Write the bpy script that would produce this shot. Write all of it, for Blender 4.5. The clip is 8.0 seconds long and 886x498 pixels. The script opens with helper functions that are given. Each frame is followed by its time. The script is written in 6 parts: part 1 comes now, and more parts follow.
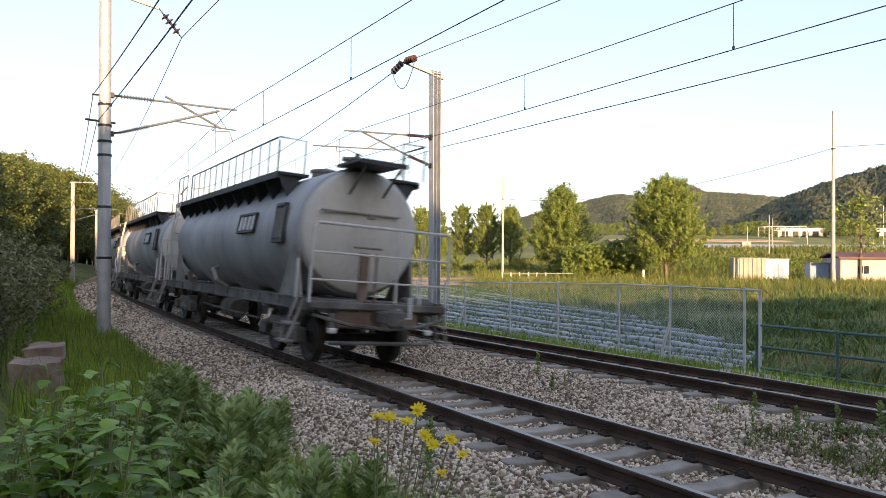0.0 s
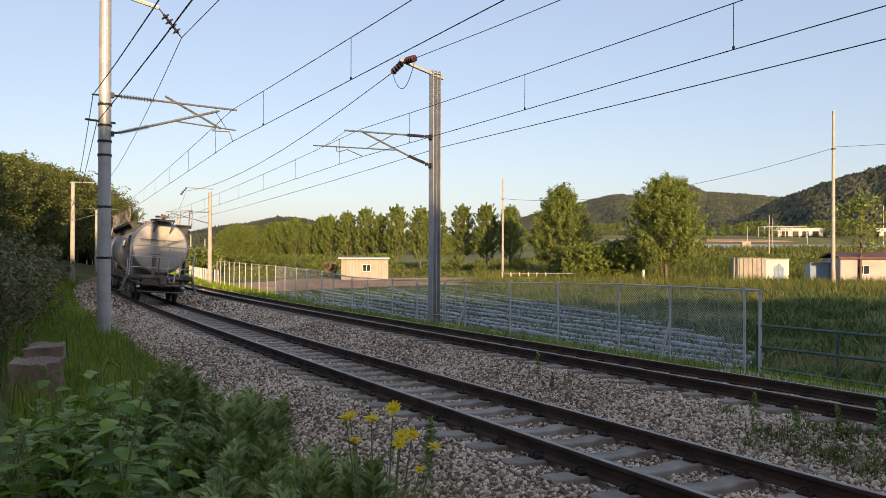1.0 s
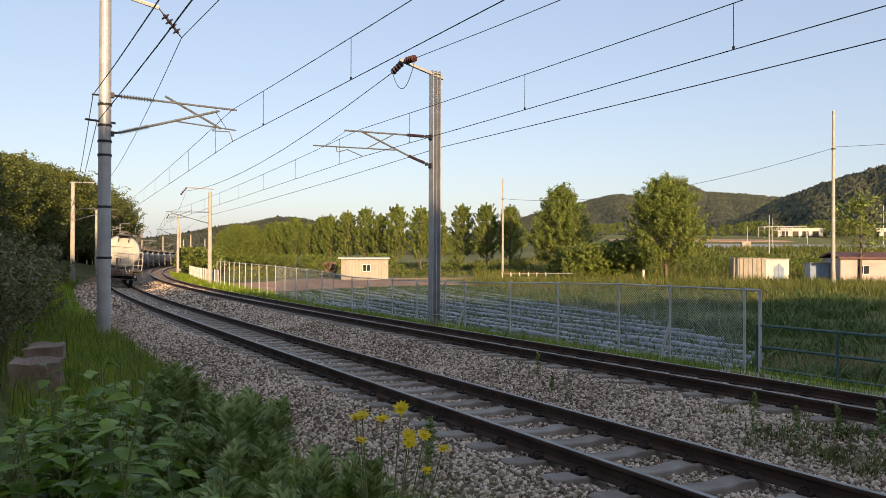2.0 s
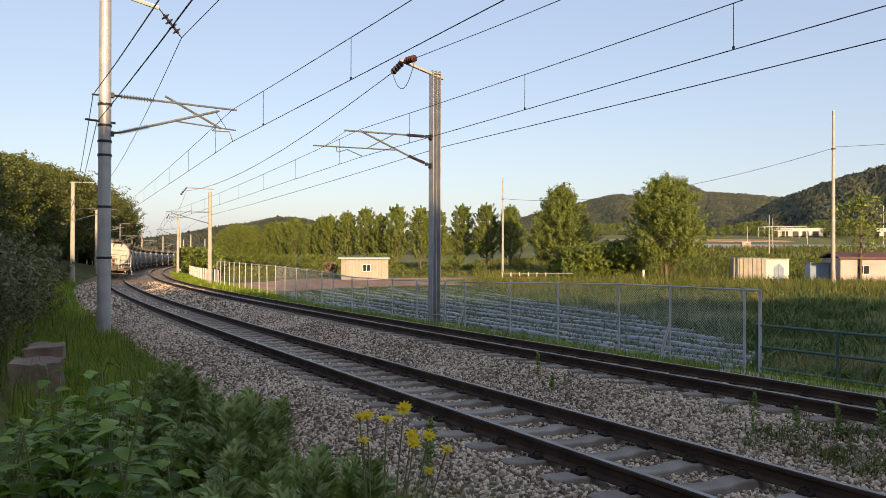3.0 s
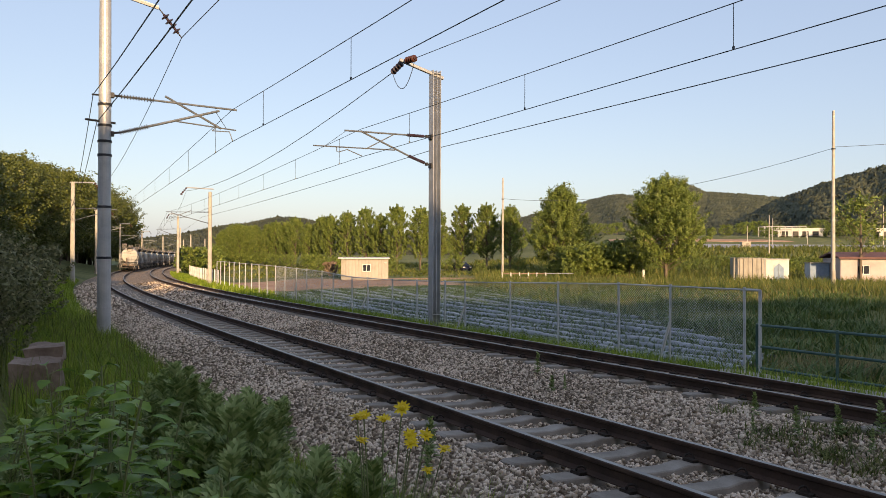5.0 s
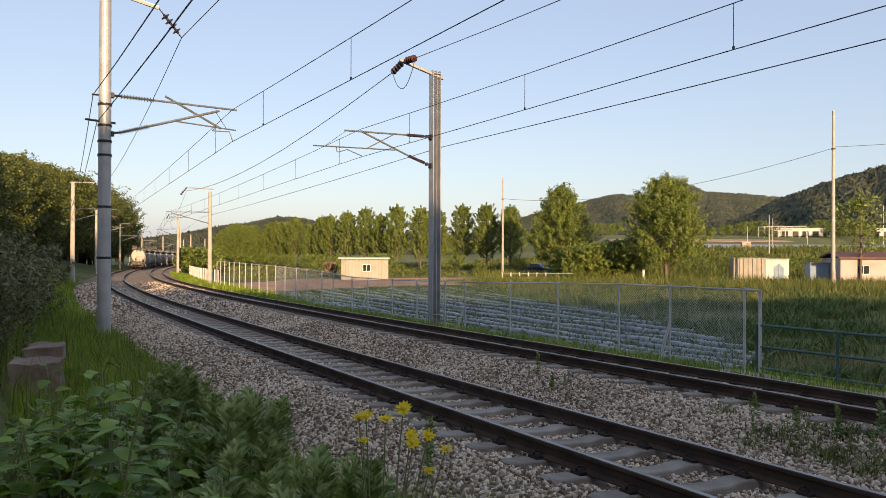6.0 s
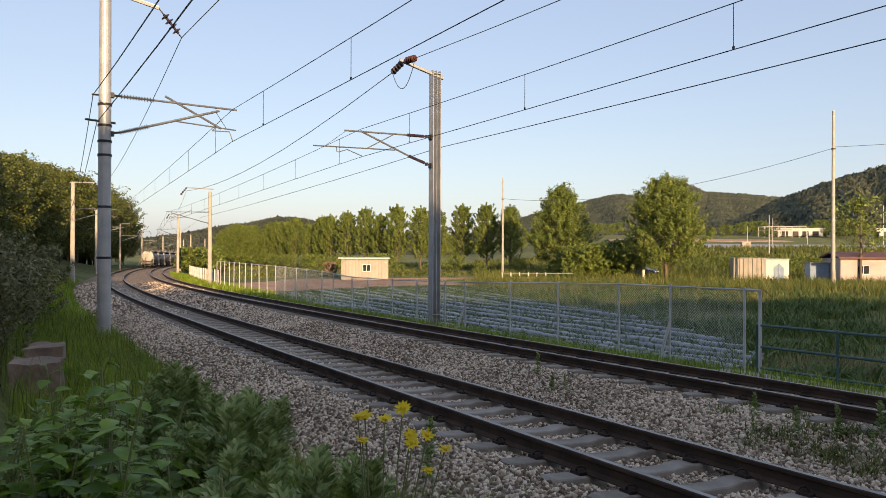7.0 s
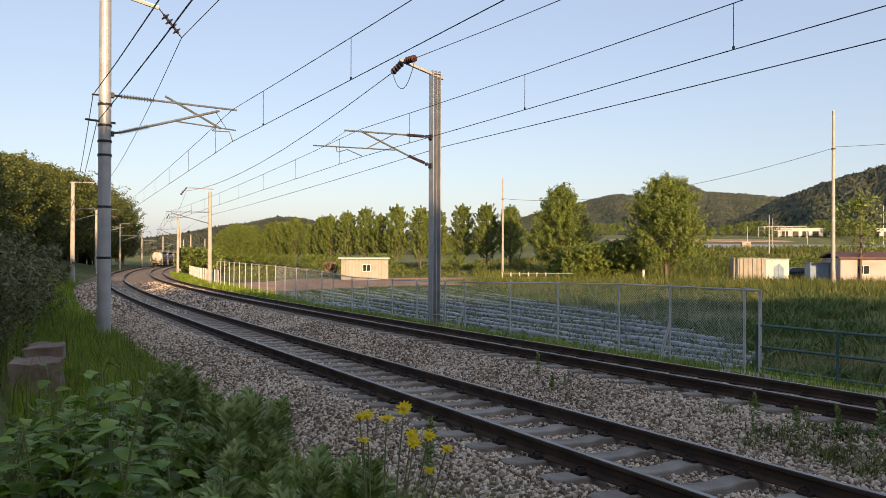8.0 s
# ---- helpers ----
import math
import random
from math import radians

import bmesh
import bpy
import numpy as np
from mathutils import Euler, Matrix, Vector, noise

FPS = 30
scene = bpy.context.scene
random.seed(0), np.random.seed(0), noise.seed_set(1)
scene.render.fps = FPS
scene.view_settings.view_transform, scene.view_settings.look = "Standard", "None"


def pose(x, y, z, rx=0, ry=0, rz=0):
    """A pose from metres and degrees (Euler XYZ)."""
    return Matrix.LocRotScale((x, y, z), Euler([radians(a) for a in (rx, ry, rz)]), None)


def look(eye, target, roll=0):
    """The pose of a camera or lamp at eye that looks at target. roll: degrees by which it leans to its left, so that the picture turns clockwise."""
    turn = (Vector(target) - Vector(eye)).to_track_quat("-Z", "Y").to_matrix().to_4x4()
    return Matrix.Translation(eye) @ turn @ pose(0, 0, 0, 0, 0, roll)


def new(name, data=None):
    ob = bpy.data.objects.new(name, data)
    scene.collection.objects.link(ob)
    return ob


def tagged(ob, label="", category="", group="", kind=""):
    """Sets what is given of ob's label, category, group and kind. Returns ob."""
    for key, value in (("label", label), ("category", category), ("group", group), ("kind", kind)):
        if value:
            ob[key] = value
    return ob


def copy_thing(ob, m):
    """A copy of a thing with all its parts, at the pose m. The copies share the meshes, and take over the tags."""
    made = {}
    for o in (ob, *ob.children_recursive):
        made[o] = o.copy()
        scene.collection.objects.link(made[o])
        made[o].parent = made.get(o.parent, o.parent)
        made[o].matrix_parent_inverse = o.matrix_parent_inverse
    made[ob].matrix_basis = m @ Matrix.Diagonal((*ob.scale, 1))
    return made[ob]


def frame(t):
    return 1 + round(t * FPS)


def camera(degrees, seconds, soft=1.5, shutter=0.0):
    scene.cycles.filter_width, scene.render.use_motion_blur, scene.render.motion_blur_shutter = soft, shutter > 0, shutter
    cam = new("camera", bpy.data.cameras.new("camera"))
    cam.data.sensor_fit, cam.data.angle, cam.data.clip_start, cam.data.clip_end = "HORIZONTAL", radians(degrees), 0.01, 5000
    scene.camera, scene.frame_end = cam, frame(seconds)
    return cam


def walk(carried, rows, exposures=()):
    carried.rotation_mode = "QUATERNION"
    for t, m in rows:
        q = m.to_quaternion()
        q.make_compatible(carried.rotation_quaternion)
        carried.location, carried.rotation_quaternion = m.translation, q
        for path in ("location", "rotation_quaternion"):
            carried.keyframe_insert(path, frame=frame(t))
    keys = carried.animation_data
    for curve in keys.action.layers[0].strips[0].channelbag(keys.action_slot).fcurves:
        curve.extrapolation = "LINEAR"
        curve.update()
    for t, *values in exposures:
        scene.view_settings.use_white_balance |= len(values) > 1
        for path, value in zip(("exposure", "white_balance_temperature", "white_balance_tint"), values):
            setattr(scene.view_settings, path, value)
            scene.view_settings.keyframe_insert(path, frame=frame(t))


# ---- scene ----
# camera, standing still beside the line
cam = camera(64.0, 8.0, soft=0.62, shutter=0.25)
EYE = (0.0, 0.0, 1.918)
STAND = look(EYE, (0.0, 100.0, 1.918 + 100 * math.tan(radians(0.202))), 0.22)
walk(cam, [(0.0, STAND), (8.0, STAND)],
     exposures=[(0.0, 1.36, 8400, 18), (0.2, 1.04, 8400, 18), (0.4, 0.85, 8400, 18), (0.7, 0.74, 8400, 18), (1.0, 0.66, 8400, 18), (8.0, 0.66, 8400, 18)])

# low evening sun behind the camera, clear sky
SUN_EL, SUN_AZ = 12.0, 163.0
world = bpy.data.worlds.new("sky")
scene.world = world
world.use_nodes = True
wn = world.node_tree
sky = wn.nodes.new("ShaderNodeTexSky")
sky.sky_type = 'NISHITA'
sky.sun_disc = False
sky.sun_elevation, sky.sun_rotation = radians(SUN_EL), radians(SUN_AZ)
sky.air_density, sky.dust_density, sky.ozone_density = 1.0, 1.4, 2.0
haze = wn.nodes.new("ShaderNodeMix")
haze.data_type = 'RGBA'
haze.inputs["Factor"].default_value = 0.5
haze.inputs["B"].default_value = (1.86, 2.82, 4.8, 1)
wn.links.new(sky.outputs[0], haze.inputs["A"])
wn.links.new(haze.outputs["Result"], wn.nodes["Background"].inputs[0])
wn.nodes["Background"].inputs[1].default_value = 0.15
lamp = bpy.data.lights.new("sun", 'SUN')
lamp.energy, lamp.angle, lamp.color = 4.6, radians(0.6), (1.0, 0.79, 0.53)
sun = new("sun", lamp)
SUN_DIR = Vector((math.sin(radians(SUN_AZ)) * math.cos(radians(SUN_EL)),
                  math.cos(radians(SUN_AZ)) * math.cos(radians(SUN_EL)), math.sin(radians(SUN_EL))))
sun.matrix_world = look(SUN_DIR * 300, (0, 0, 0))

# ---- materials ----
MATS = {}


def mat(name, colors, scale=5.0, rough=0.8, metal=0.0, bump=0.2, fine=60.0, per_object=0.0,
        per_island=0.0, bump_dist=0.01, spec=0.4, coords="Object", stretch=(1, 1, 1), thin=0.0):
    """Noise-mixed material: colors low to high, at two scales, with fine relief."""
    if name in MATS:
        return MATS[name]
    m = bpy.data.materials.new(name)
    m.use_nodes = True
    nt = m.node_tree
    b = nt.nodes["Principled BSDF"]
    tc = nt.nodes.new("ShaderNodeTexCoord")
    mp = nt.nodes.new("ShaderNodeMapping")
    mp.inputs["Scale"].default_value = stretch
    nt.links.new(tc.outputs[coords], mp.inputs[0])
    big = nt.nodes.new("ShaderNodeTexNoise")
    big.inputs["Scale"].default_value = scale
    big.inputs["Detail"].default_value = 5
    small = nt.nodes.new("ShaderNodeTexNoise")
    small.inputs["Scale"].default_value = fine
    small.inputs["Detail"].default_value = 4
    for n in (big, small):
        nt.links.new(mp.outputs[0], n.inputs["Vector"])
    add = nt.nodes.new("ShaderNodeMath")
    add.operation = 'MULTIPLY_ADD'
    nt.links.new(small.outputs[0], add.inputs[0])
    add.inputs[1].default_value = 0.5
    off = nt.nodes.new("ShaderNodeMath")
    off.operation = 'MULTIPLY_ADD'
    nt.links.new(big.outputs[0], off.inputs[0])
    off.inputs[1].default_value = 1.3
    off.inputs[2].default_value = -0.4
    nt.links.new(off.outputs[0], add.inputs[2])
    last = add
    if per_object or per_island:
        if per_object:
            info = nt.nodes.new("ShaderNodeObjectInfo").outputs["Random"]
        else:
            info = nt.nodes.new("ShaderNodeNewGeometry").outputs["Random Per Island"]
        rn = nt.nodes.new("ShaderNodeMath")
        rn.operation = 'MULTIPLY_ADD'
        nt.links.new(info, rn.inputs[0])
        rn.inputs[1].default_value = 2 * (per_object or per_island)
        rn.inputs[2].default_value = -(per_object or per_island)
        s2 = nt.nodes.new("ShaderNodeMath")
        nt.links.new(add.outputs[0], s2.inputs[0])
        nt.links.new(rn.outputs[0], s2.inputs[1])
        last = s2
    ramp = nt.nodes.new("ShaderNodeValToRGB")
    el = ramp.color_ramp.elements
    while len(el) < len(colors):
        el.new(0.5)
    for i, c in enumerate(colors):
        el[i].position = 0.15 + 0.7 * i / max(1, len(colors) - 1)
        el[i].color = (*c, 1)
    nt.links.new(last.outputs[0], ramp.inputs[0])
    nt.links.new(ramp.outputs[0], b.inputs["Base Color"])
    b.inputs["Roughness"].default_value = rough
    b.inputs["Metallic"].default_value = metal
    b.inputs["Specular IOR Level"].default_value = spec
    if bump:
        bp = nt.nodes.new("ShaderNodeBump")
        bp.inputs["Strength"].default_value = bump
        bp.inputs["Distance"].default_value = bump_dist
        nt.links.new(last.outputs[0], bp.inputs["Height"])
        nt.links.new(bp.outputs[0], b.inputs["Normal"])
    if thin:
        tr = nt.nodes.new("ShaderNodeBsdfTranslucent")
        nt.links.new(ramp.outputs[0], tr.inputs[0])
        mx = nt.nodes.new("ShaderNodeMixShader")
        mx.inputs[0].default_value = thin
        nt.links.new(b.outputs[0], mx.inputs[1])
        nt.links.new(tr.outputs[0], mx.inputs[2])
        nt.links.new(mx.outputs[0], nt.nodes["Material Output"].inputs[0])
    MATS[name] = m
    return m


M_STONE = mat("ballast stone", [(0.16, 0.11, 0.072), (0.49, 0.37, 0.265), (0.76, 0.61, 0.475)], 0.35, 0.85, per_island=0.62, fine=25)
# shade in the gaps between stones is put into the bed's dark tones
M_BED = mat("ballast bed with shaded gaps", [(0.045, 0.032, 0.022), (0.26, 0.19, 0.135), (0.58, 0.45, 0.34)], 14, 0.9, bump=0.9, fine=22, bump_dist=0.06)
M_GROUND = mat("meadow ground", [(0.06, 0.075, 0.016), (0.11, 0.125, 0.03), (0.20, 0.185, 0.06)], 0.25, 0.95, bump=0.8, fine=6, bump_dist=0.15)
M_SOIL = mat("red soil", [(0.26, 0.15, 0.09), (0.38, 0.23, 0.15), (0.46, 0.31, 0.21)], 0.6, 0.95, bump=0.8, fine=7, bump_dist=0.1)
M_FURROW = mat("field soil", [(0.05, 0.055, 0.03), (0.085, 0.085, 0.05), (0.13, 0.115, 0.075)], 0.8, 0.95, bump=0.6, fine=9, bump_dist=0.06)
M_MULCH = mat("mulch film", [(0.10, 0.12, 0.138), (0.17, 0.195, 0.225), (0.27, 0.30, 0.335)], 1.2, 0.35, bump=0.5, fine=8, bump_dist=0.03)
M_RAIL = mat("rusty rail", [(0.032, 0.017, 0.011), (0.06, 0.032, 0.021), (0.095, 0.053, 0.034)], 3, 0.8, metal=0.1, bump=0.25, fine=60)
M_HEAD = mat("worn rail head", [(0.17, 0.15, 0.135), (0.24, 0.215, 0.195), (0.3, 0.28, 0.26)], 2, 0.42, metal=0.7, bump=0.03, fine=80)
M_SLEEPER = mat("sleeper concrete", [(0.18, 0.148, 0.117), (0.26, 0.22, 0.18), (0.33, 0.29, 0.245)], 4, 0.85, per_object=0.2, bump=0.3, fine=70)
M_CLIP = mat("clip steel", [(0.03, 0.022, 0.018), (0.06, 0.045, 0.035)], 20, 0.7, metal=0.5)
M_GALV = mat("galvanised steel", [(0.34, 0.345, 0.35), (0.44, 0.445, 0.45), (0.54, 0.54, 0.54)], 2.5, 0.5, metal=0.45, bump=0.1, fine=50)
M_POST = mat("pale zinc coating", [(0.42, 0.43, 0.44), (0.52, 0.53, 0.54), (0.6, 0.61, 0.62)], 3, 0.55, metal=0.15, bump=0.08, fine=50)
M_CONC = mat("pole concrete", [(0.33, 0.30, 0.26), (0.41, 0.38, 0.33), (0.48, 0.45, 0.4)], 2.5, 0.85, bump=0.2, fine=60)
M_PIPE = mat("bracket tube", [(0.10, 0.115, 0.13), (0.17, 0.185, 0.20), (0.24, 0.25, 0.26)], 8, 0.5, metal=0.5)
M_INSUL = mat("brown porcelain", [(0.05, 0.018, 0.014), (0.085, 0.03, 0.022)], 8, 0.15, bump=0.02)
M_INSULP = mat("dark purple porcelain", [(0.028, 0.018, 0.026), (0.05, 0.034, 0.044)], 8, 0.2, bump=0.02)
M_INSULG = mat("grey insulator", [(0.05, 0.055, 0.065), (0.09, 0.095, 0.105)], 8, 0.35, bump=0.02)
M_WIRE = mat("weathered wire", [(0.045, 0.05, 0.055), (0.08, 0.085, 0.09)], 8, 0.5, metal=0.5, bump=0)
M_BAND = mat("black clamp", [(0.02, 0.02, 0.022), (0.045, 0.045, 0.05)], 8, 0.5, metal=0.3)
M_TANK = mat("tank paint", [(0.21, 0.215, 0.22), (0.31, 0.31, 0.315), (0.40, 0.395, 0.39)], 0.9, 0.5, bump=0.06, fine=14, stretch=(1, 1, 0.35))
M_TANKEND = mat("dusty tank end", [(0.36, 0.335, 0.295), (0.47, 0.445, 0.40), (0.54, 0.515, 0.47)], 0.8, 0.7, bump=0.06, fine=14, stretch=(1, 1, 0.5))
M_CHASSIS = mat("chassis", [(0.055, 0.048, 0.043), (0.11, 0.10, 0.09), (0.20, 0.185, 0.165)], 2.2, 0.8, bump=0.2, fine=25)
M_CHALIGHT = mat("dusty chassis", [(0.14, 0.125, 0.11), (0.22, 0.20, 0.18), (0.30, 0.28, 0.26)], 2.2, 0.8, bump=0.2, fine=25)
M_RUSTY = mat("brown stained steel", [(0.11, 0.07, 0.05), (0.17, 0.115, 0.085), (0.22, 0.16, 0.13)], 2.2, 0.85, bump=0.2, fine=25)
M_HANDRAIL = mat("pale handrail", [(0.42, 0.41, 0.39), (0.55, 0.54, 0.52)], 4, 0.55, bump=0.05)
M_DARK = mat("dark steel", [(0.025, 0.027, 0.03), (0.05, 0.052, 0.056)], 4, 0.6, bump=0.1)
M_WHEEL = mat("wheel steel", [(0.03, 0.025, 0.022), (0.07, 0.06, 0.052)], 5, 0.7, metal=0.3)
M_WHITE = mat("white paint", [(0.44, 0.43, 0.41), (0.55, 0.54, 0.52), (0.62, 0.61, 0.59)], 1.5, 0.6, bump=0.08, fine=20)
M_CREAM = mat("cream panel", [(0.26, 0.235, 0.195), (0.33, 0.30, 0.255), (0.39, 0.355, 0.305)], 1.2, 0.65, bump=0.1, fine=20)
M_PINK = mat("pink wall", [(0.38, 0.31, 0.29), (0.45, 0.375, 0.355), (0.51, 0.43, 0.41)], 1.2, 0.75, bump=0.1, fine=20)
M_ROOF = mat("maroon roof", [(0.10, 0.045, 0.04), (0.17, 0.075, 0.065)], 3, 0.7)
M_BLUEDOOR = mat("blue grey door", [(0.17, 0.24, 0.33), (0.25, 0.33, 0.43)], 3, 0.6)
M_GLASS = mat("dark glass", [(0.02, 0.024, 0.03), (0.035, 0.04, 0.05)], 2, 0.08, bump=0)
M_GREENRAIL = mat("dark green rail", [(0.025, 0.07, 0.06), (0.042, 0.105, 0.09), (0.07, 0.14, 0.125)], 5, 0.5, bump=0.05)
M_BARK = mat("bark", [(0.06, 0.045, 0.032), (0.13, 0.10, 0.075), (0.2, 0.16, 0.12)], 6, 0.95, bump=0.8, fine=30, bump_dist=0.03, stretch=(1, 1, 0.3))
M_LEAF = mat("tree leaves", [(0.06, 0.095, 0.018), (0.135, 0.185, 0.038), (0.25, 0.29, 0.075)], 0.9, 0.55, per_island=0.09, bump=0, fine=3, thin=0.15)
M_LEAFDARK = mat("forest leaves", [(0.036, 0.053, 0.01), (0.085, 0.105, 0.022), (0.165, 0.175, 0.042)], 0.5, 0.55, per_island=0.09, bump=0, fine=3, thin=0.15)
M_WEED = mat("weed leaves", [(0.04, 0.08, 0.018), (0.08, 0.135, 0.033), (0.13, 0.19, 0.06)], 3, 0.6, per_island=0.3, bump=0.1, fine=30, thin=0.3)
M_SAGE = mat("mugwort leaves", [(0.095, 0.145, 0.035), (0.19, 0.26, 0.075), (0.36, 0.42, 0.17)], 4, 0.7, per_island=0.35, bump=0.1, fine=30, thin=0.25)
M_BROAD = mat("broad leaves", [(0.065, 0.14, 0.011), (0.13, 0.24, 0.021), (0.23, 0.345, 0.04)], 6, 0.5, per_object=0.35, bump=0.3, fine=40, thin=0.35)
M_GRASS = mat("grass blades", [(0.095, 0.165, 0.012), (0.19, 0.285, 0.024), (0.32, 0.38, 0.055)], 0.8, 0.6, per_island=0.35, bump=0, fine=5, thin=0.35)
M_MEADOW = mat("meadow blades", [(0.055, 0.08, 0.014), (0.115, 0.14, 0.028), (0.21, 0.205, 0.06)], 0.35, 0.65, per_island=0.35, bump=0, fine=5, thin=0.3)
M_DRY = mat("dry grass", [(0.17, 0.14, 0.06), (0.27, 0.22, 0.10), (0.36, 0.31, 0.15)], 0.8, 0.7, per_island=0.3, bump=0, fine=5, thin=0.3)
M_STEM = mat("green stems", [(0.14, 0.16, 0.06), (0.24, 0.25, 0.11)], 5, 0.7, bump=0.1)
M_PETAL = mat("yellow petals", [(0.72, 0.48, 0.01), (0.85, 0.62, 0.02)], 9, 0.6, bump=0, thin=0.25)
M_HILL = mat("wooded hill", [(0.03, 0.041, 0.023), (0.066, 0.077, 0.045), (0.12, 0.122, 0.07)], 0.05, 0.95, bump=1.0, fine=0.35, bump_dist=4.0)
M_ROCK = mat("rough stone block", [(0.13, 0.085, 0.06), (0.22, 0.15, 0.11), (0.32, 0.235, 0.18)], 3, 0.9, bump=0.6, fine=25, bump_dist=0.03)
M_ROAD = mat("concrete bank", [(0.26, 0.27, 0.29), (0.36, 0.37, 0.40)], 0.3, 0.85, bump=0.1)

# ---- geometry helpers ----


def link(name, verts, faces, material, parent=None, label="", smooth=False):
    """A mesh object out of vertices and faces."""
    me = bpy.data.meshes.new(name)
    if isinstance(verts, np.ndarray) and isinstance(faces, np.ndarray):
        nv, nf, k = len(verts), len(faces), faces.shape[1]
        me.vertices.add(nv)
        me.vertices.foreach_set("co", verts.astype(np.float32).ravel())
        me.loops.add(nf * k)
        me.loops.foreach_set("vertex_index", faces.astype(np.int32).ravel())
        me.polygons.add(nf)
        me.polygons.foreach_set("loop_start", np.arange(0, nf * k, k, dtype=np.int32))
        me.polygons.foreach_set("loop_total", np.full(nf, k, dtype=np.int32))
        me.update(calc_edges=True)
    else:
        me.from_pydata([tuple(v) for v in verts], [], [tuple(f) for f in faces])
    if smooth:
        me.polygons.foreach_set("use_smooth", [True] * len(me.polygons))
    me.materials.append(material)
    me.validate()
    ob = new(name, me)
    ob.parent = parent
    if label:
        ob["label"] = label
    return ob


class Shape:
    """Collects simple solids into one mesh."""

    def __init__(self):
        self.v, self.f = [], []

    def add(self, v, f):
        o = len(self.v)
        self.v += [tuple(p) for p in v]
        self.f += [tuple(i + o for i in q) for q in f]
        return self

    def box(self, c, size, m=None, bevel=0.0):
        x, y, z = (s / 2 for s in size)
        if bevel:
            bm = bmesh.new()
            bmesh.ops.create_cube(bm, size=1)
            bmesh.ops.scale(bm, vec=size, verts=bm.verts)
            bmesh.ops.bevel(bm, geom=bm.edges[:], offset=bevel, segments=1, affect='EDGES')
            bm.verts.index_update()
            v = [p.co.copy() for p in bm.verts]
            f = [[p.index for p in q.verts] for q in bm.faces]
            bm.free()
        else:
            v = [Vector((sx * x, sy * y, sz * z)) for sx in (-1, 1) for sy in (-1, 1) for sz in (-1, 1)]
            f = [(0, 1, 3, 2), (4, 6, 7, 5), (0, 4, 5, 1), (2, 3, 7, 6), (0, 2, 6, 4), (1, 5, 7, 3)]
        m = m or Matrix.Identity(4)
        return self.add([Vector(c) + m.to_3x3() @ p for p in v], f)

    def rod(self, a, b, r, n=6, r2=None):
        a, b = Vector(a), Vector(b)
        q = (b - a).to_track_quat('Z', 'Y').to_matrix()
        r2 = r if r2 is None else r2
        v = []
        for p, rr in ((a, r), (b, r2)):
            v += [p + q @ Vector((rr * math.cos(2 * math.pi * i / n), rr * math.sin(2 * math.pi * i / n), 0)) for i in range(n)]
        f = [(i, (i + 1) % n, n + (i + 1) % n, n + i) for i in range(n)]
        f += [tuple(range(n - 1, -1, -1)), tuple(range(n, 2 * n))]
        return self.add(v, f)

    def tube(self, pts, r, n=5):
        """One connected tube through the points."""
        pts = [Vector(p) for p in pts]
        v, f = [], []
        for i, p in enumerate(pts):
            d = (pts[min(i + 1, len(pts) - 1)] - pts[max(i - 1, 0)]).normalized()
            u = Vector((0, 0, 1)) if abs(d.z) < 0.8 else Vector((0.0, 1.0, 0.0)) if abs(d.y) < 0.7 else Vector((1.0, 0.0, 0.0))
            a = (u - d * u.dot(d)).normalized()
            b = d.cross(a)
            v += [p + (a * math.cos(2 * math.pi * k / n) + b * math.sin(2 * math.pi * k / n)) * r for k in range(n)]
        for i in range(len(pts) - 1):
            f += [(i * n + k, i * n + (k + 1) % n, (i + 1) * n + (k + 1) % n, (i + 1) * n + k) for k in range(n)]
        f += [tuple(range(n - 1, -1, -1)), tuple(range((len(pts) - 1) * n, len(pts) * n))]
        return self.add(v, f)

    def lathe(self, prof, m, n=16):
        """Turns (radius, height) pairs about the z axis of m."""
        v, f = [], []
        for r, z in prof:
            v += [m @ Vector((r * math.cos(2 * math.pi * i / n), r * math.sin(2 * math.pi * i / n), z)) for i in range(n)]
        for k in range(len(prof) - 1):
            f += [(k * n + i, k * n + (i + 1) % n, (k + 1) * n + (i + 1) % n, (k + 1) * n + i) for i in range(n)]
        f += [tuple(range(n - 1, -1, -1)), tuple(range((len(prof) - 1) * n, len(prof) * n))]
        return self.add(v, f)

    def done(self, name, material, parent=None, label="", smooth=False):
        return link(name, self.v, self.f, material, parent, label, smooth)


def empty(name, m, label, category, group="", kind=""):
    e = new(name)
    e.matrix_world = m
    return tagged(e, label, category, group, kind)


# ---- the line of the railway ----
GRADE, CANT, SPACING, GAUGE = -0.0102, 0.1167, 4.156, 1.505
ST = np.arange(-140.0, 460.0, 0.25)
CURV = -0.0005 + 9.415e-5 * np.clip(ST, 0, 29.7)
CURV[ST < 0] = 0.0
CURV[ST > 80] = 0.0013
I0 = int(np.argmin(abs(ST)))
HEAD = np.concatenate([[0], np.cumsum((CURV[1:] + CURV[:-1]) / 2 * 0.25)])
HEAD = HEAD - HEAD[I0] + radians(-31.522)
LX = np.concatenate([[0], np.cumsum((np.sin(HEAD)[1:] + np.sin(HEAD)[:-1]) / 2 * 0.25)])
LY = np.concatenate([[0], np.cumsum((np.cos(HEAD)[1:] + np.cos(HEAD)[:-1]) / 2 * 0.25)])
LX, LY = LX - LX[I0] + 3.6835, LY - LY[I0] + 4.0


def line_z(s):
    return GRADE * np.clip(s, -60, 300)


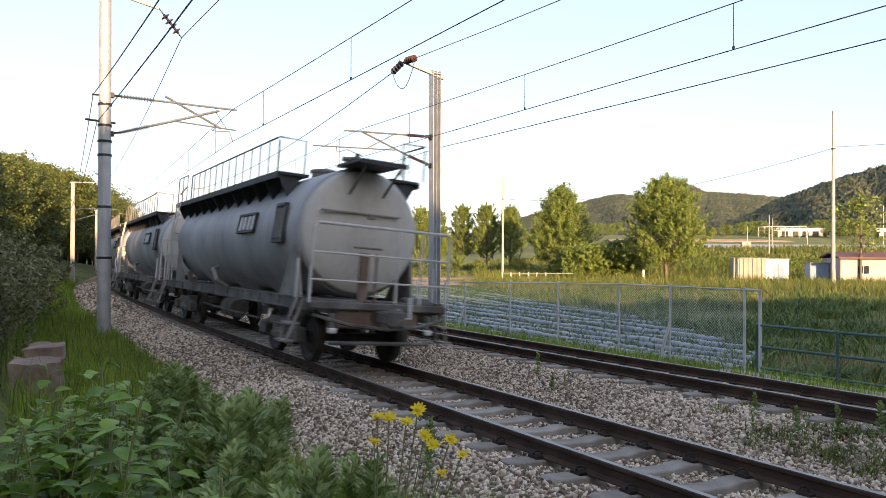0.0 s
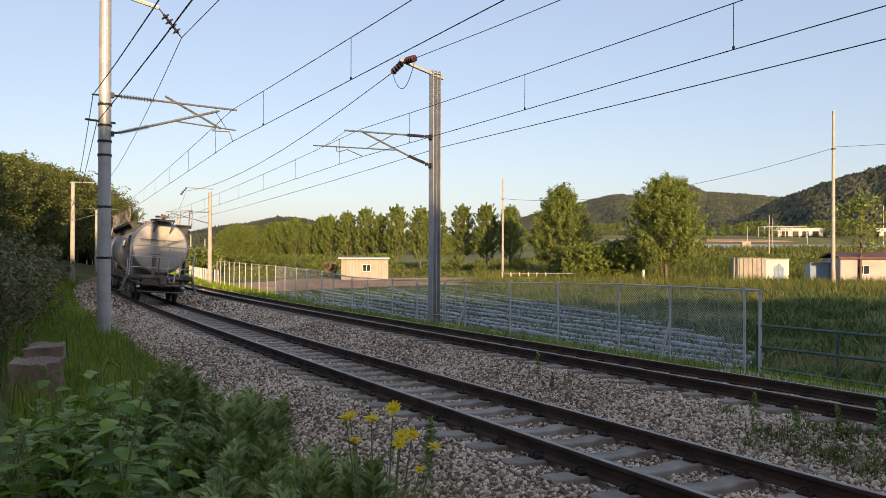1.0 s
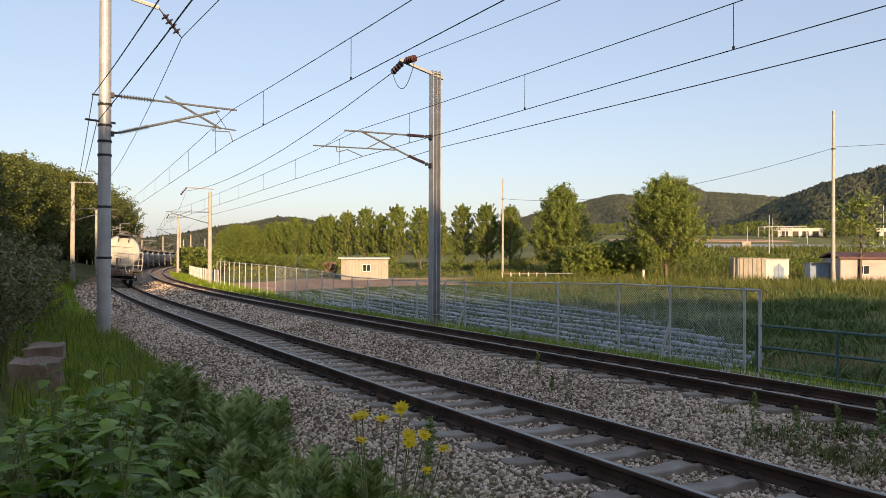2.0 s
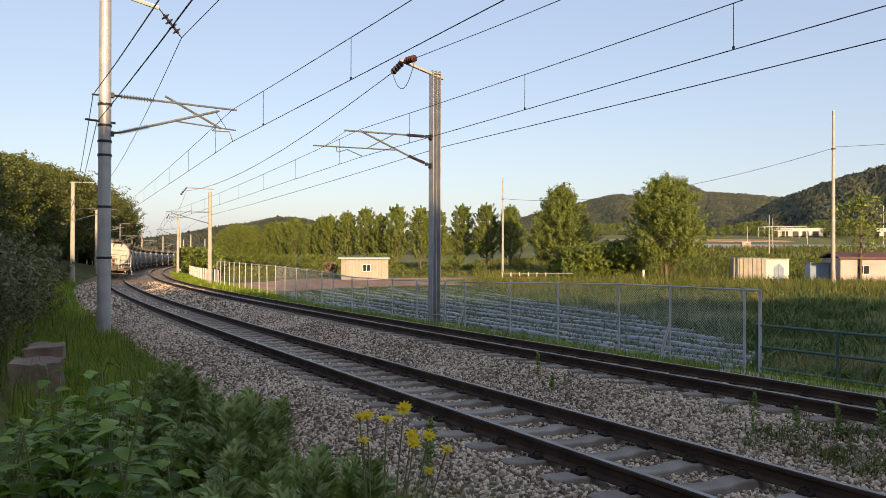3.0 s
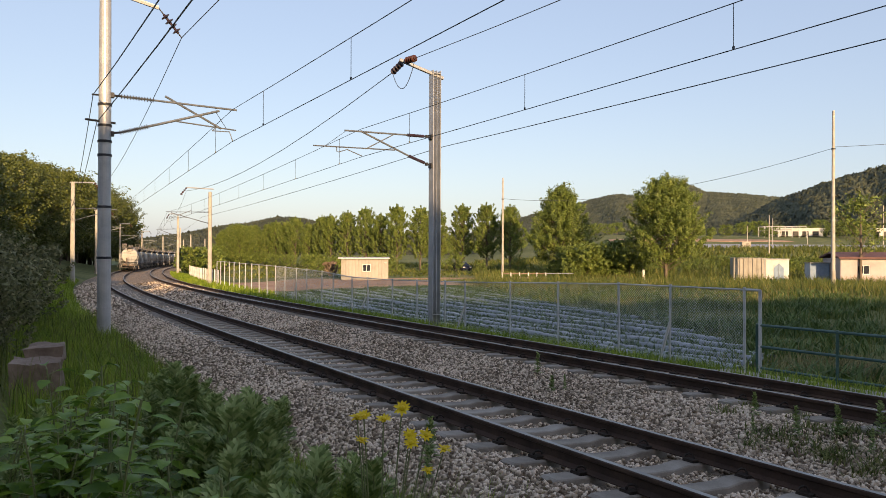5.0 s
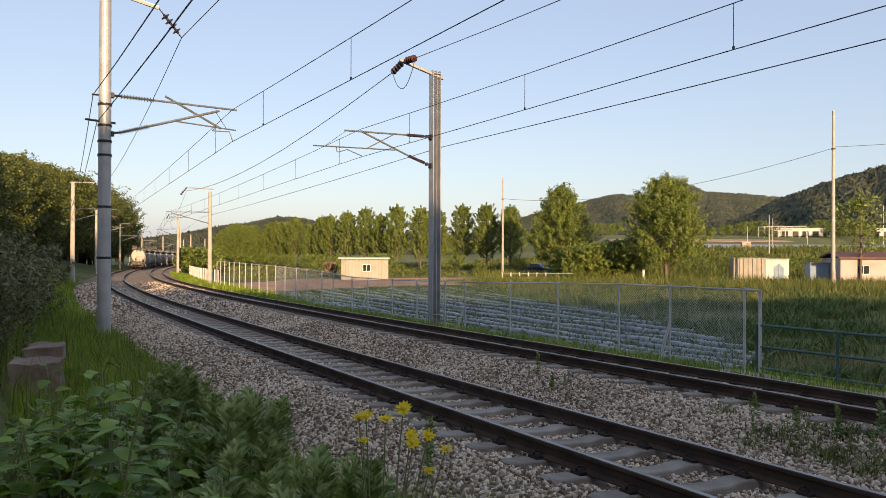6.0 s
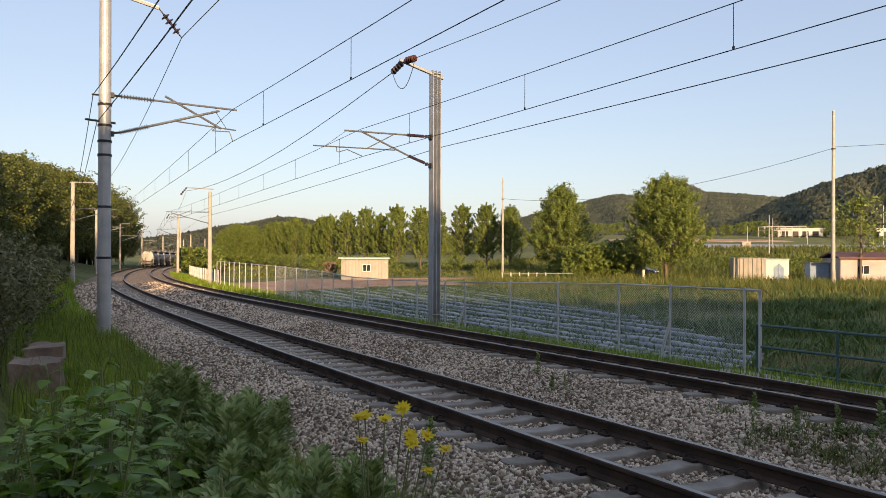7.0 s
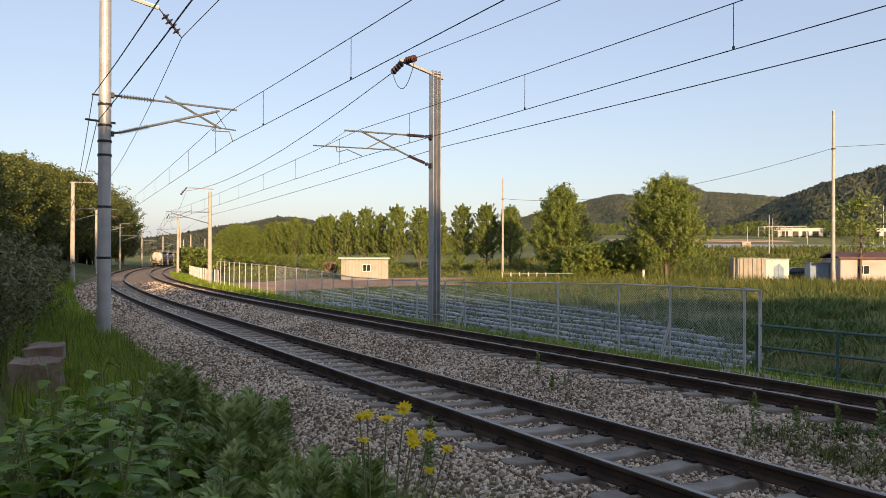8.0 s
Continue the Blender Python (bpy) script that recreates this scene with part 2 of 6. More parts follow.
def at(s, off, z=0.0):
    """World point at s metres along the line, off metres to its right, z above the low rail."""
    x, y, h = np.interp(s, ST, LX), np.interp(s, ST, LY), np.interp(s, ST, HEAD)
    return Vector((x + math.cos(h) * off, y - math.sin(h) * off, float(line_z(s)) + z))


def line_pose(s, off=0.0, z=0.0, cant=False):
    """Pose on the line: y along it, x to its right."""
    h = float(np.interp(s, ST, HEAD))
    m = Matrix.Translation(at(s, off, z)) @ Euler((math.atan(GRADE), 0, -h)).to_matrix().to_4x4()
    return m @ Euler((0, math.asin(CANT / GAUGE), 0)).to_matrix().to_4x4() if cant else m


def to_line(x, y):
    """(s, off) of world points, by numpy."""
    x, y = np.atleast_1d(x).astype(float), np.atleast_1d(y).astype(float)
    s, off = np.empty(len(x)), np.empty(len(x))
    px, py, ph = LX[::8], LY[::8], HEAD[::8]
    for a in range(0, len(x), 4000):
        X, Y = x[a:a + 4000], y[a:a + 4000]
        i = np.argmin((X[:, None] - px) ** 2 + (Y[:, None] - py) ** 2, axis=1)
        dx, dy = X - px[i], Y - py[i]
        s[a:a + 4000] = ST[::8][i] + dx * np.sin(ph[i]) + dy * np.cos(ph[i])
        off[a:a + 4000] = dx * np.cos(ph[i]) - dy * np.sin(ph[i])
    return s, off


def smooth_step(a, b, x):
    t = np.clip((x - a) / (b - a), 0, 1)
    return t * t * (3 - 2 * t)


def wob(x, y, k):
    return np.sin(x * k + 1.3) * np.cos(y * k * 1.17 - 0.6) + 0.5 * np.sin(x * k * 2.3 + y * k * 1.9)


LEFT_O = [-400, -140, -90, -60, -30, -16, -9, -5.2, -4.2, -3.4, -2.7]
LEFT_Z = [12, 14, 14, 11, 4.5, 1.5, 0.7, 0.28, 0.05, -0.12, -0.33]
RIGHT_O = [4.9, 5.6, 6.4, 8.0, 10.0, 14.0, 400]
RIGHT_Z = [-0.36, -0.36, -0.42, -0.72, -0.95, -1.1, -1.1]


def ground_z(x, y):
    x, y = np.atleast_1d(x).astype(float), np.atleast_1d(y).astype(float)
    s, off = to_line(x, y)
    zt = line_z(s)
    rel = np.where(off < 1, np.interp(off, LEFT_O, LEFT_Z), np.interp(off, RIGHT_O, RIGHT_Z))
    mid = (off > -2.7) & (off < 4.9)
    rel = np.where(mid, -0.40, rel)
    hill = smooth_step(25, 60, s) * (1 - smooth_step(110, 175, s)) * np.interp(-off, [7, 14, 30, 60, 120], [0, 2.0, 6.0, 9.0, 6.0])
    # unseen rise behind, added to lift the trees that shade the foreground
    rel = rel + 7.0 * smooth_step(20, 45, -s) * smooth_step(6, 16, -off)
    rel = np.where(off < -7, np.where(s > 110, rel * (1 - 0.8 * smooth_step(110, 175, s)), rel) + hill, rel)
    z = zt + rel
    # the flat fields beyond the fence, rising to the right and far away
    d = np.hypot(x, y)
    field = -1.3 + 4.0 * smooth_step(105, 190, y) * smooth_step(10, 55, x) + 6 * smooth_step(190, 330, y) * smooth_step(10, 80, x)
    field = field + 1.5 * smooth_step(150, 420, y) + 10 * smooth_step(500, 1500, d)
    w = smooth_step(8.5, 22, off)
    z = z * (1 - w) + field * w
    bumpy = 0.04 * wob(x, y, 0.9) * smooth_step(3.0, 6.0, np.abs(off - 1.1)) + 0.25 * wob(x, y, 0.13) * smooth_step(10, 30, -off)
    far = smooth_step(420, 700, d)
    return z * (1 - far) + far * (3 + 5 * smooth_step(700, 2500, d)) + bumpy


def gz(x, y):
    return float(ground_z(x, y)[0])


def build_ground():
    c = [0.0]
    step = 0.45
    while c[-1] < 2600:
        c.append(c[-1] + step)
        step = 0.45 if c[-1] < 30 else step * 1.06
    c = np.array(c)
    ax = np.concatenate([-c[:0:-1], c])
    gx, gy = np.meshgrid(ax - 2.0, ax + 15.0, indexing="ij")
    n = len(ax)
    v = np.stack([gx.ravel(), gy.ravel(), ground_z(gx.ravel(), gy.ravel())], 1)
    i, j = np.meshgrid(np.arange(n - 1), np.arange(n - 1), indexing="ij")
    a = (i * n + j).ravel()
    ob = link("ground", v, np.stack([a, a + n, a + n + 1, a + 1], 1), M_GROUND, smooth=True)
    tagged(ob, "green and straw coloured meadow and railway verge", "ground", kind="structure")


build_ground()


def ribbon(name, s_list, offs, zs, material, label, category, jitter=0.0, cat_kind="structure", smooth=True):
    """A sheet along the line with a cross profile of (off, z)."""
    v, f, k = [], [], len(offs)
    for s in s_list:
        for o, z in zip(offs, zs):
            v.append(at(s, o, z + random.uniform(-jitter, jitter)))
    for i in range(len(s_list) - 1):
        for j in range(k - 1):
            f.append((i * k + j, (i + 1) * k + j, (i + 1) * k + j + 1, i * k + j + 1)[::-1])
    return tagged(link(name, v, f, material, smooth=smooth), label, category, kind=cat_kind)


S_FINE = list(np.arange(-8, 40, 0.25)) + list(np.arange(40, 120, 1.0)) + list(np.arange(120, 320, 4.0))
BED_O = [-3.0, -2.55, -2.1, -1.6, -1.25, -0.75, -0.25, 0.25, 0.75, 1.3, 1.7, 2.1, 2.5, 2.9, 3.4, 3.9, 4.4, 4.9, 5.4, 5.8, 6.3]
BED_Z = [-0.42, -0.25, -0.13, -0.06, -0.05, -0.13, -0.18, -0.22, -0.25, -0.265, -0.23, -0.17, -0.105, -0.075, -0.13, -0.18, -0.22, -0.25, -0.265, -0.31, -0.5]
ribbon("ballast_bed", S_FINE, BED_O, BED_Z, M_BED, "grey-brown crushed stone bed under both tracks", "ballast", jitter=0.012)


# ---- rails and sleepers ----
def rail(track, off, z, s_list):
    """A flat-bottomed rail, swept along the line, and the bright strip on its head."""
    prof = [(-0.07, -0.153), (0.07, -0.153), (0.07, -0.142), (0.012, -0.12), (0.009, -0.05), (0.034, -0.035), (0.034, -0.008),
            (0.026, 0.0), (-0.026, 0.0), (-0.034, -0.008), (-0.034, -0.035), (-0.009, -0.05), (-0.012, -0.12), (-0.07, -0.142)]
    n = len(prof)
    v, f = [], []
    for s in s_list:
        v += [at(s, off + x, z + y) for x, y in prof]
    for i in range(len(s_list) - 1):
        f += [(i * n + j, i * n + (j + 1) % n, (i + 1) * n + (j + 1) % n, (i + 1) * n + j) for j in range(n)]
    r = link("rail", v, f, M_RAIL, track)
    v = []
    for s in s_list:
        v += [at(s, off - 0.027, z + 0.0025), at(s, off + 0.027, z + 0.0025)]
    link("rail_head", v, [(2 * i, 2 * i + 2, 2 * i + 3, 2 * i + 1)[::-1] for i in range(len(s_list) - 1)], M_HEAD, r, "bright worn running surface")
    return r


S_RAIL = list(np.arange(-30, 60, 1.0)) + list(np.arange(60, 320, 2.0))


def sleeper_mesh():
    sh = Shape()
    prof = [(-1.22, 0.02), (-1.18, 0.0), (-0.5, 0.0), (-0.3, -0.03), (0.3, -0.03), (0.5, 0.0), (1.18, 0.0), (1.22, 0.02)]
    v = []
    for x, z in prof:
        z = -z if abs(x) > 1.2 else z
        v += [(x, -0.14, -0.2), (x, -0.11, z - 0.012), (x, -0.098, z), (x, 0.098, z), (x, 0.11, z - 0.012), (x, 0.14, -0.2)]
    f = []
    for i in range(len(prof) - 1):
        f += [(i * 6 + j, i * 6 + j + 1, i * 6 + 7 + j, i * 6 + 6 + j) for j in range(5)]
    f += [(5, 4, 3, 2, 1, 0), tuple(range(42, 48))]
    sh.add(v, f)
    return sh


def build_track(off0, s_from, s_to, clips_to, label):
    track = empty("railway_track", Matrix.Identity(4), label, "railway track", "tracks of the line", kind="structure")
    rail(track, off0 - GAUGE / 2, CANT, S_RAIL)
    rail(track, off0 + GAUGE / 2, 0.0, S_RAIL)
    first, clip0 = None, None
    s = s_from
    while s < s_to:
        m = line_pose(s, off0, CANT / 2 - 0.165, True)
        if first is None:
            first = sleeper_mesh().done("sleeper", M_SLEEPER, track)
            ob = first
        else:
            ob = new("sleeper", first.data)
            ob.parent = track
        ob.matrix_basis = m @ pose(random.uniform(-0.01, 0.01), 0, random.uniform(-0.004, 0.004), 0, 0, random.uniform(-0.5, 0.5))
        if s < clips_to:
            for side in (-GAUGE / 2 - 0.095, -GAUGE / 2 + 0.095, GAUGE / 2 - 0.095, GAUGE / 2 + 0.095):
                if clip0 is None:
                    sh = Shape()
                    ring = [(0.035 * math.cos(a), -0.05 + 0.05 * (a / 3), 0.045 + 0.03 * math.sin(a)) for a in np.linspace(0, 5.2, 8)]
                    sh.tube(ring, 0.011, 5)
                    sh.box((0, 0, 0.012), (0.1, 0.13, 0.03))
                    clip0 = sh.done("rail_clip", M_CLIP, track)
                    c = clip0
                else:
                    c = new("rail_clip", clip0.data)
                    c.parent = track
                c.matrix_basis = m @ pose(side, 0, 0, 0, 0, 180 if side > 0 else 0)
        s += 0.605
    return track


build_track(0.0, -0.32, 68, 16, "curved track with rust-brown rails on concrete sleepers")
build_track(SPACING, 1.0, 50, 12, "second curved track with rust-brown rails and concrete sleepers")


# ---- overhead line ----
def band(z, r):
    return Shape().lathe([(r, z - 0.03), (r + 0.02, z - 0.03), (r + 0.02, z + 0.03), (r, z + 0.03)], Matrix.Identity(4), 16)


def disc_insulator(sh, a, b, r_disc, n_disc, r_core):
    """A string of sheds between two points."""
    a, b = Vector(a), Vector(b)
    d = b - a
    m = Matrix.Translation(a) @ d.to_track_quat('Z', 'Y').to_matrix().to_4x4()
    prof = [(r_core, 0)]
    L = d.length
    for i in range(n_disc):
        z = L * (i + 0.5) / n_disc
        h = L / n_disc
        prof += [(r_core, z - 0.28 * h), (r_disc, z - 0.1 * h), (r_disc * 0.92, z + 0.1 * h), (r_core, z + 0.2 * h)]
    prof += [(r_core, L)]
    sh.lathe(prof, m, 10)
    return sh


MESS = 0.88   # messenger above contact wire at the supports
WIRE_H = 5.106


def push_off_bracket(e, off, zr):
    """The bracket that reaches over the track from outside; (distance along the line's right, height over the rail)."""
    def Q(o, z):
        return (o - off, 0.0, z + zr)
    Shape().rod(Q(5.9, 5.92), Q(3.66, 5.87), 0.028, 8).done("top_tube", M_PIPE, e)
    Shape().rod(Q(5.98, 5.22), Q(4.2, 5.9), 0.032, 8).done("stay_tube", M_PIPE, e)
    disc_insulator(Shape(), Q(6.5, 5.93), Q(5.86, 5.92), 0.055, 16, 0.04).done("insulator", M_INSULP, e)
    disc_insulator(Shape(), Q(6.52, 5.05), Q(5.92, 5.24), 0.055, 16, 0.04).done("insulator", M_INSULP, e)
    for z, k in ((5.93, 5.93), (4.97, 5.06)):
        Shape().rod(Q(6.8, z), Q(6.48, k), 0.024, 6).box(Q(6.76, z), (0.08, 0.2, 0.16)).box(Q(6.6, (z + k) / 2), (0.08, 0.09, 0.1)).done("hinge", M_BAND, e)
    Shape().rod(Q(2.64, 5.32), Q(5.42, 5.39), 0.022, 6).done("registration_arm", M_PIPE, e)
    Shape().rod(Q(4.42, 5.37), Q(5.44, 5.93), 0.02, 6).done("strut", M_PIPE, e)
    Shape().tube([Q(3.4, 5.34), Q(3.4, 5.2), Q(3.46, 5.18), Q(3.75, 5.28), Q(4.26, 5.11)], 0.016, 5).done("steady_arm", M_PIPE, e)
    Shape().rod(Q(3.0, 5.33), Q(3.72, 5.87), 0.006, 4).done("drop_wire", M_WIRE, e)


def mast(s, off, track_off, height, kind, label, arm_low, arm_high, detail=True):
    """A catenary mast with its hinged bracket. side=+1 when the track lies to its right."""
    base = at(s, off)
    base.z = gz(base.x, base.y) - 0.02
    h = float(np.interp(s, ST, HEAD))
    m = Matrix.Translation(base) @ Euler((0, 0, -h)).to_matrix().to_4x4()
    e = empty("catenary_mast", m, label, "mast", "masts of the overhead line")
    side = 1 if track_off > off else -1
    reach = abs(track_off - off)
    zr = float(line_z(s)) - base.z
    if kind == "round":
        Shape().lathe([(0.165, -0.3), (0.162, 0.4), (0.15, height * 0.6), (0.135, height), (0.05, height + 0.02)], Matrix.Identity(4), 20).done(
            "pole", M_GALV, e, smooth=False)
        for z in (0.85, 2.12, 3.4, 4.7, 5.05, 5.45, 5.98):
            band(z * 1.0, 0.165 - 0.003 * z).done("clamp", M_BAND if z > 1.5 else M_GALV, e)
    elif kind == "hbeam":
        sh = Shape()
        sh.box((0, 0, height / 2), (0.014, 0.27, height))
        sh.box((-0.14, 0, height / 2), (0.02, 0.29, height))
        sh.box((0.14, 0, height / 2), (0.02, 0.29, height))
        for zz in (0.5, height - 0.1):
            sh.box((0, 0, zz), (0.3, 0.3, 0.02))
        sh.done("pole", M_GALV, e)
        sh = Shape().box((0, 0, 0.03), (0.55, 0.5, 0.06), bevel=0.01)
        for dx in (-0.2, 0.2):
            sh.add([(dx, -0.02, 0.05), (dx, 0.02, 0.05), (dx * 0.75, 0.02, 0.55), (dx * 0.75, -0.02, 0.55), (dx * 1.2, 0.02, 0.05), (dx * 1.2, -0.02, 0.05)],
                   [(0, 1, 2, 3), (4, 5, 3, 2), (0, 3, 5), (1, 4, 2)])
        sh.done("base_plate", M_GALV, e)
    else:
        Shape().lathe([(0.20, -0.3), (0.15, height), (0.02, height + 0.02)], Matrix.Identity(4), 12).done("pole", M_CONC, e)
    # bracket in the plane across the line
    zc = zr + WIRE_H
    x0 = side * 0.2
    tip = side * reach
    zt_top, zt_low = zr + arm_high, zr + arm_low

    def P(x, z, y=0.0):
        return (x, y, z)
    ztip = zc + MESS + 0.05
    ins_end = side * (0.2 + min(1.0, 0.3 * reach))
    top_a, top_b = P(x0, zt_top), P(tip + side * 0.12, ztip - 0.05)
    low_a, low_b = P(x0, zt_low), P(tip - side * 0.35, ztip - 0.12)

    def mixp(a, b, t):
        return tuple(a[i] + (b[i] - a[i]) * t for i in range(3))
    if kind == "hbeam":
        push_off_bracket(e, off, zr)
    elif detail:
        t_in = min(0.42, 1.0 / reach)
        Shape().rod(mixp(top_a, top_b, t_in), top_b, 0.028, 8).done("top_tube", M_PIPE, e)
        Shape().rod(mixp(low_a, low_b, t_in), low_b, 0.032, 8).done("stay_tube", M_PIPE, e)
        disc_insulator(Shape(), mixp(top_a, top_b, 0.05), mixp(top_a, top_b, t_in), 0.062, 12, 0.026).done("insulator", M_INSULG, e)
        disc_insulator(Shape(), mixp(low_a, low_b, 0.05), mixp(low_a, low_b, t_in), 0.062, 12, 0.026).done("insulator", M_INSULG, e)
        for p in (top_a, low_a):
            Shape().rod((0, 0, p[2]), mixp(top_a if p is top_a else low_a, top_b if p is top_a else low_b, 0.06), 0.03, 6).box(
                (side * 0.17, 0, p[2]), (0.08, 0.16, 0.12)).done("hinge", M_BAND, e)
        # registration arm and steady arm
        ra, rb = mixp(low_a, low_b, 0.55), P(tip + side * 0.1, zc + 0.32)
        Shape().rod(ra, rb, 0.02, 6).done("registration_arm", M_PIPE, e)
        k = mixp(ra, rb, 0.68)
        hook = P(k[0] - side * 0.12, k[2] - 0.1)
        Shape().tube([k, hook, P(k[0] + side * 0.35, k[2] - 0.09), P(tip + side * 0.02, zc + 0.01)], 0.016, 5).done("steady_arm", M_PIPE, e)
        Shape().rod(P(side * (0.45 * reach), ztip + 0.12), P(tip - side * 0.3, zc + 0.33), 0.03, 6).done("strut", M_PIPE, e)
        Shape().rod(P(tip - side * 0.45, ztip - 0.15), P(tip - side * 0.15, zc + 0.33), 0.008, 4).done("drop_wire", M_WIRE, e)
    else:
        sh = Shape().rod(top_a, top_b, 0.04, 5).rod(low_a, low_b, 0.04, 5).rod(mixp(low_a, low_b, 0.5), P(tip, zc + 0.3), 0.025, 4)
        sh.done("bracket", M_PIPE, e)
    return e, m


def hang(name, pts, r, label, category, n=5, sag=0.0, group="wires of the overhead line"):
    """A wire through support points, with a little sag in each span."""
    out = []
    for a, b in zip(pts, pts[1:]):
        k = 10 if sag else 2
        for i in range(k):
            t = i / k
            p = Vector(a).lerp(Vector(b), t)
            p.z -= sag * 4 * t * (1 - t)
            out.append(p)
    out.append(Vector(pts[-1]))
    ob = Shape().tube(out, r, n).done(name, M_WIRE)
    return tagged(ob, label, category, group)


L_MASTS = [(18.2, "round", 9.0), (64.0, "concrete", 8.4), (101.0, "concrete", 8.4), (140, "concrete", 8.4), (178, "concrete", 8.4), (216, "concrete", 8.4), (254, "concrete", 8.4)]
R_MASTS = [(18.95, "hbeam", 8.65), (65.0, "concrete", 8.6), (106.0, "concrete", 8.4), (147, "concrete", 8.4), (188, "concrete", 8.4), (229, "concrete", 8.4), (270, "concrete", 8.4)]
L_OFF, R_OFF = -3.18, 6.92


def wire_at(s, off, z):
    return at(s, off, z)


MASTS = {}


def build_overhead():
    for i, (s, kind, hh) in enumerate(L_MASTS):
        MASTS["L", i] = mast(s, L_OFF, 0.0, hh, kind,
             "tall grey tubular steel mast with black clamps" if i == 0 else "pale concrete mast lit by evening sun", 5.05, 6.03, i < 2)
    for i, (s, kind, hh) in enumerate(R_MASTS):
        MASTS["R", i] = mast(s, R_OFF + (0.85 if i == 1 else 0.0), SPACING, hh, kind,
             "grey steel H-beam mast with bracket arm" if i == 0 else "pale concrete mast lit by evening sun", 5.05, 6.05, i < 2)
    for off, masts, nm in ((0.0, L_MASTS, "near"), (SPACING, R_MASTS, "far")):
        ss = [masts[0][0] - 44] + [q[0] for q in masts]
        stag = [0.05 if nm == "far" and i == 1 else 0.0 for i in range(len(ss))]
        low = 0.03 if nm == "far" else 0.0
        hang("contact_wire", [wire_at(s, off + g, WIRE_H - low) for s, g in zip(ss, stag)], 0.0085, "taut copper contact wire over the track", "wire")
        mess = [wire_at(s, off + g, WIRE_H + MESS - low) for s, g in zip(ss, stag)]
        hang("messenger_wire", mess, 0.0085, "messenger wire above the contact wire", "wire", sag=0.2)
        # droppers
        for k in range(3):
            a, b = ss[k], ss[k + 1]
            for j in range(-9, 20):
                t = (15.4 + (0.35 if low else 0.0) + 5.15 * j - a) / (b - a)
                if not 0.02 < t < 0.98:
                    continue
                p, q = mess[k].lerp(mess[k + 1], t), wire_at(a, off + stag[k], WIRE_H - low).lerp(wire_at(b, off + stag[k + 1], WIRE_H - low), t)
                p.z -= 0.2 * 4 * t * (1 - t)
                tagged(Shape().rod(p, q, 0.006, 4).rod(q, q + Vector((0, 0, 0.05)), 0.02, 5).done("dropper", M_WIRE), "thin dropper between messenger and contact wire", "wire", "droppers")


build_overhead()


# ---- the train ----
PITCH, CARS, WAGON_L = 13.2, 20, 12.4
SPEED, TAIL0 = 21.0, 9.1
TR, TZ = 1.17, 2.30


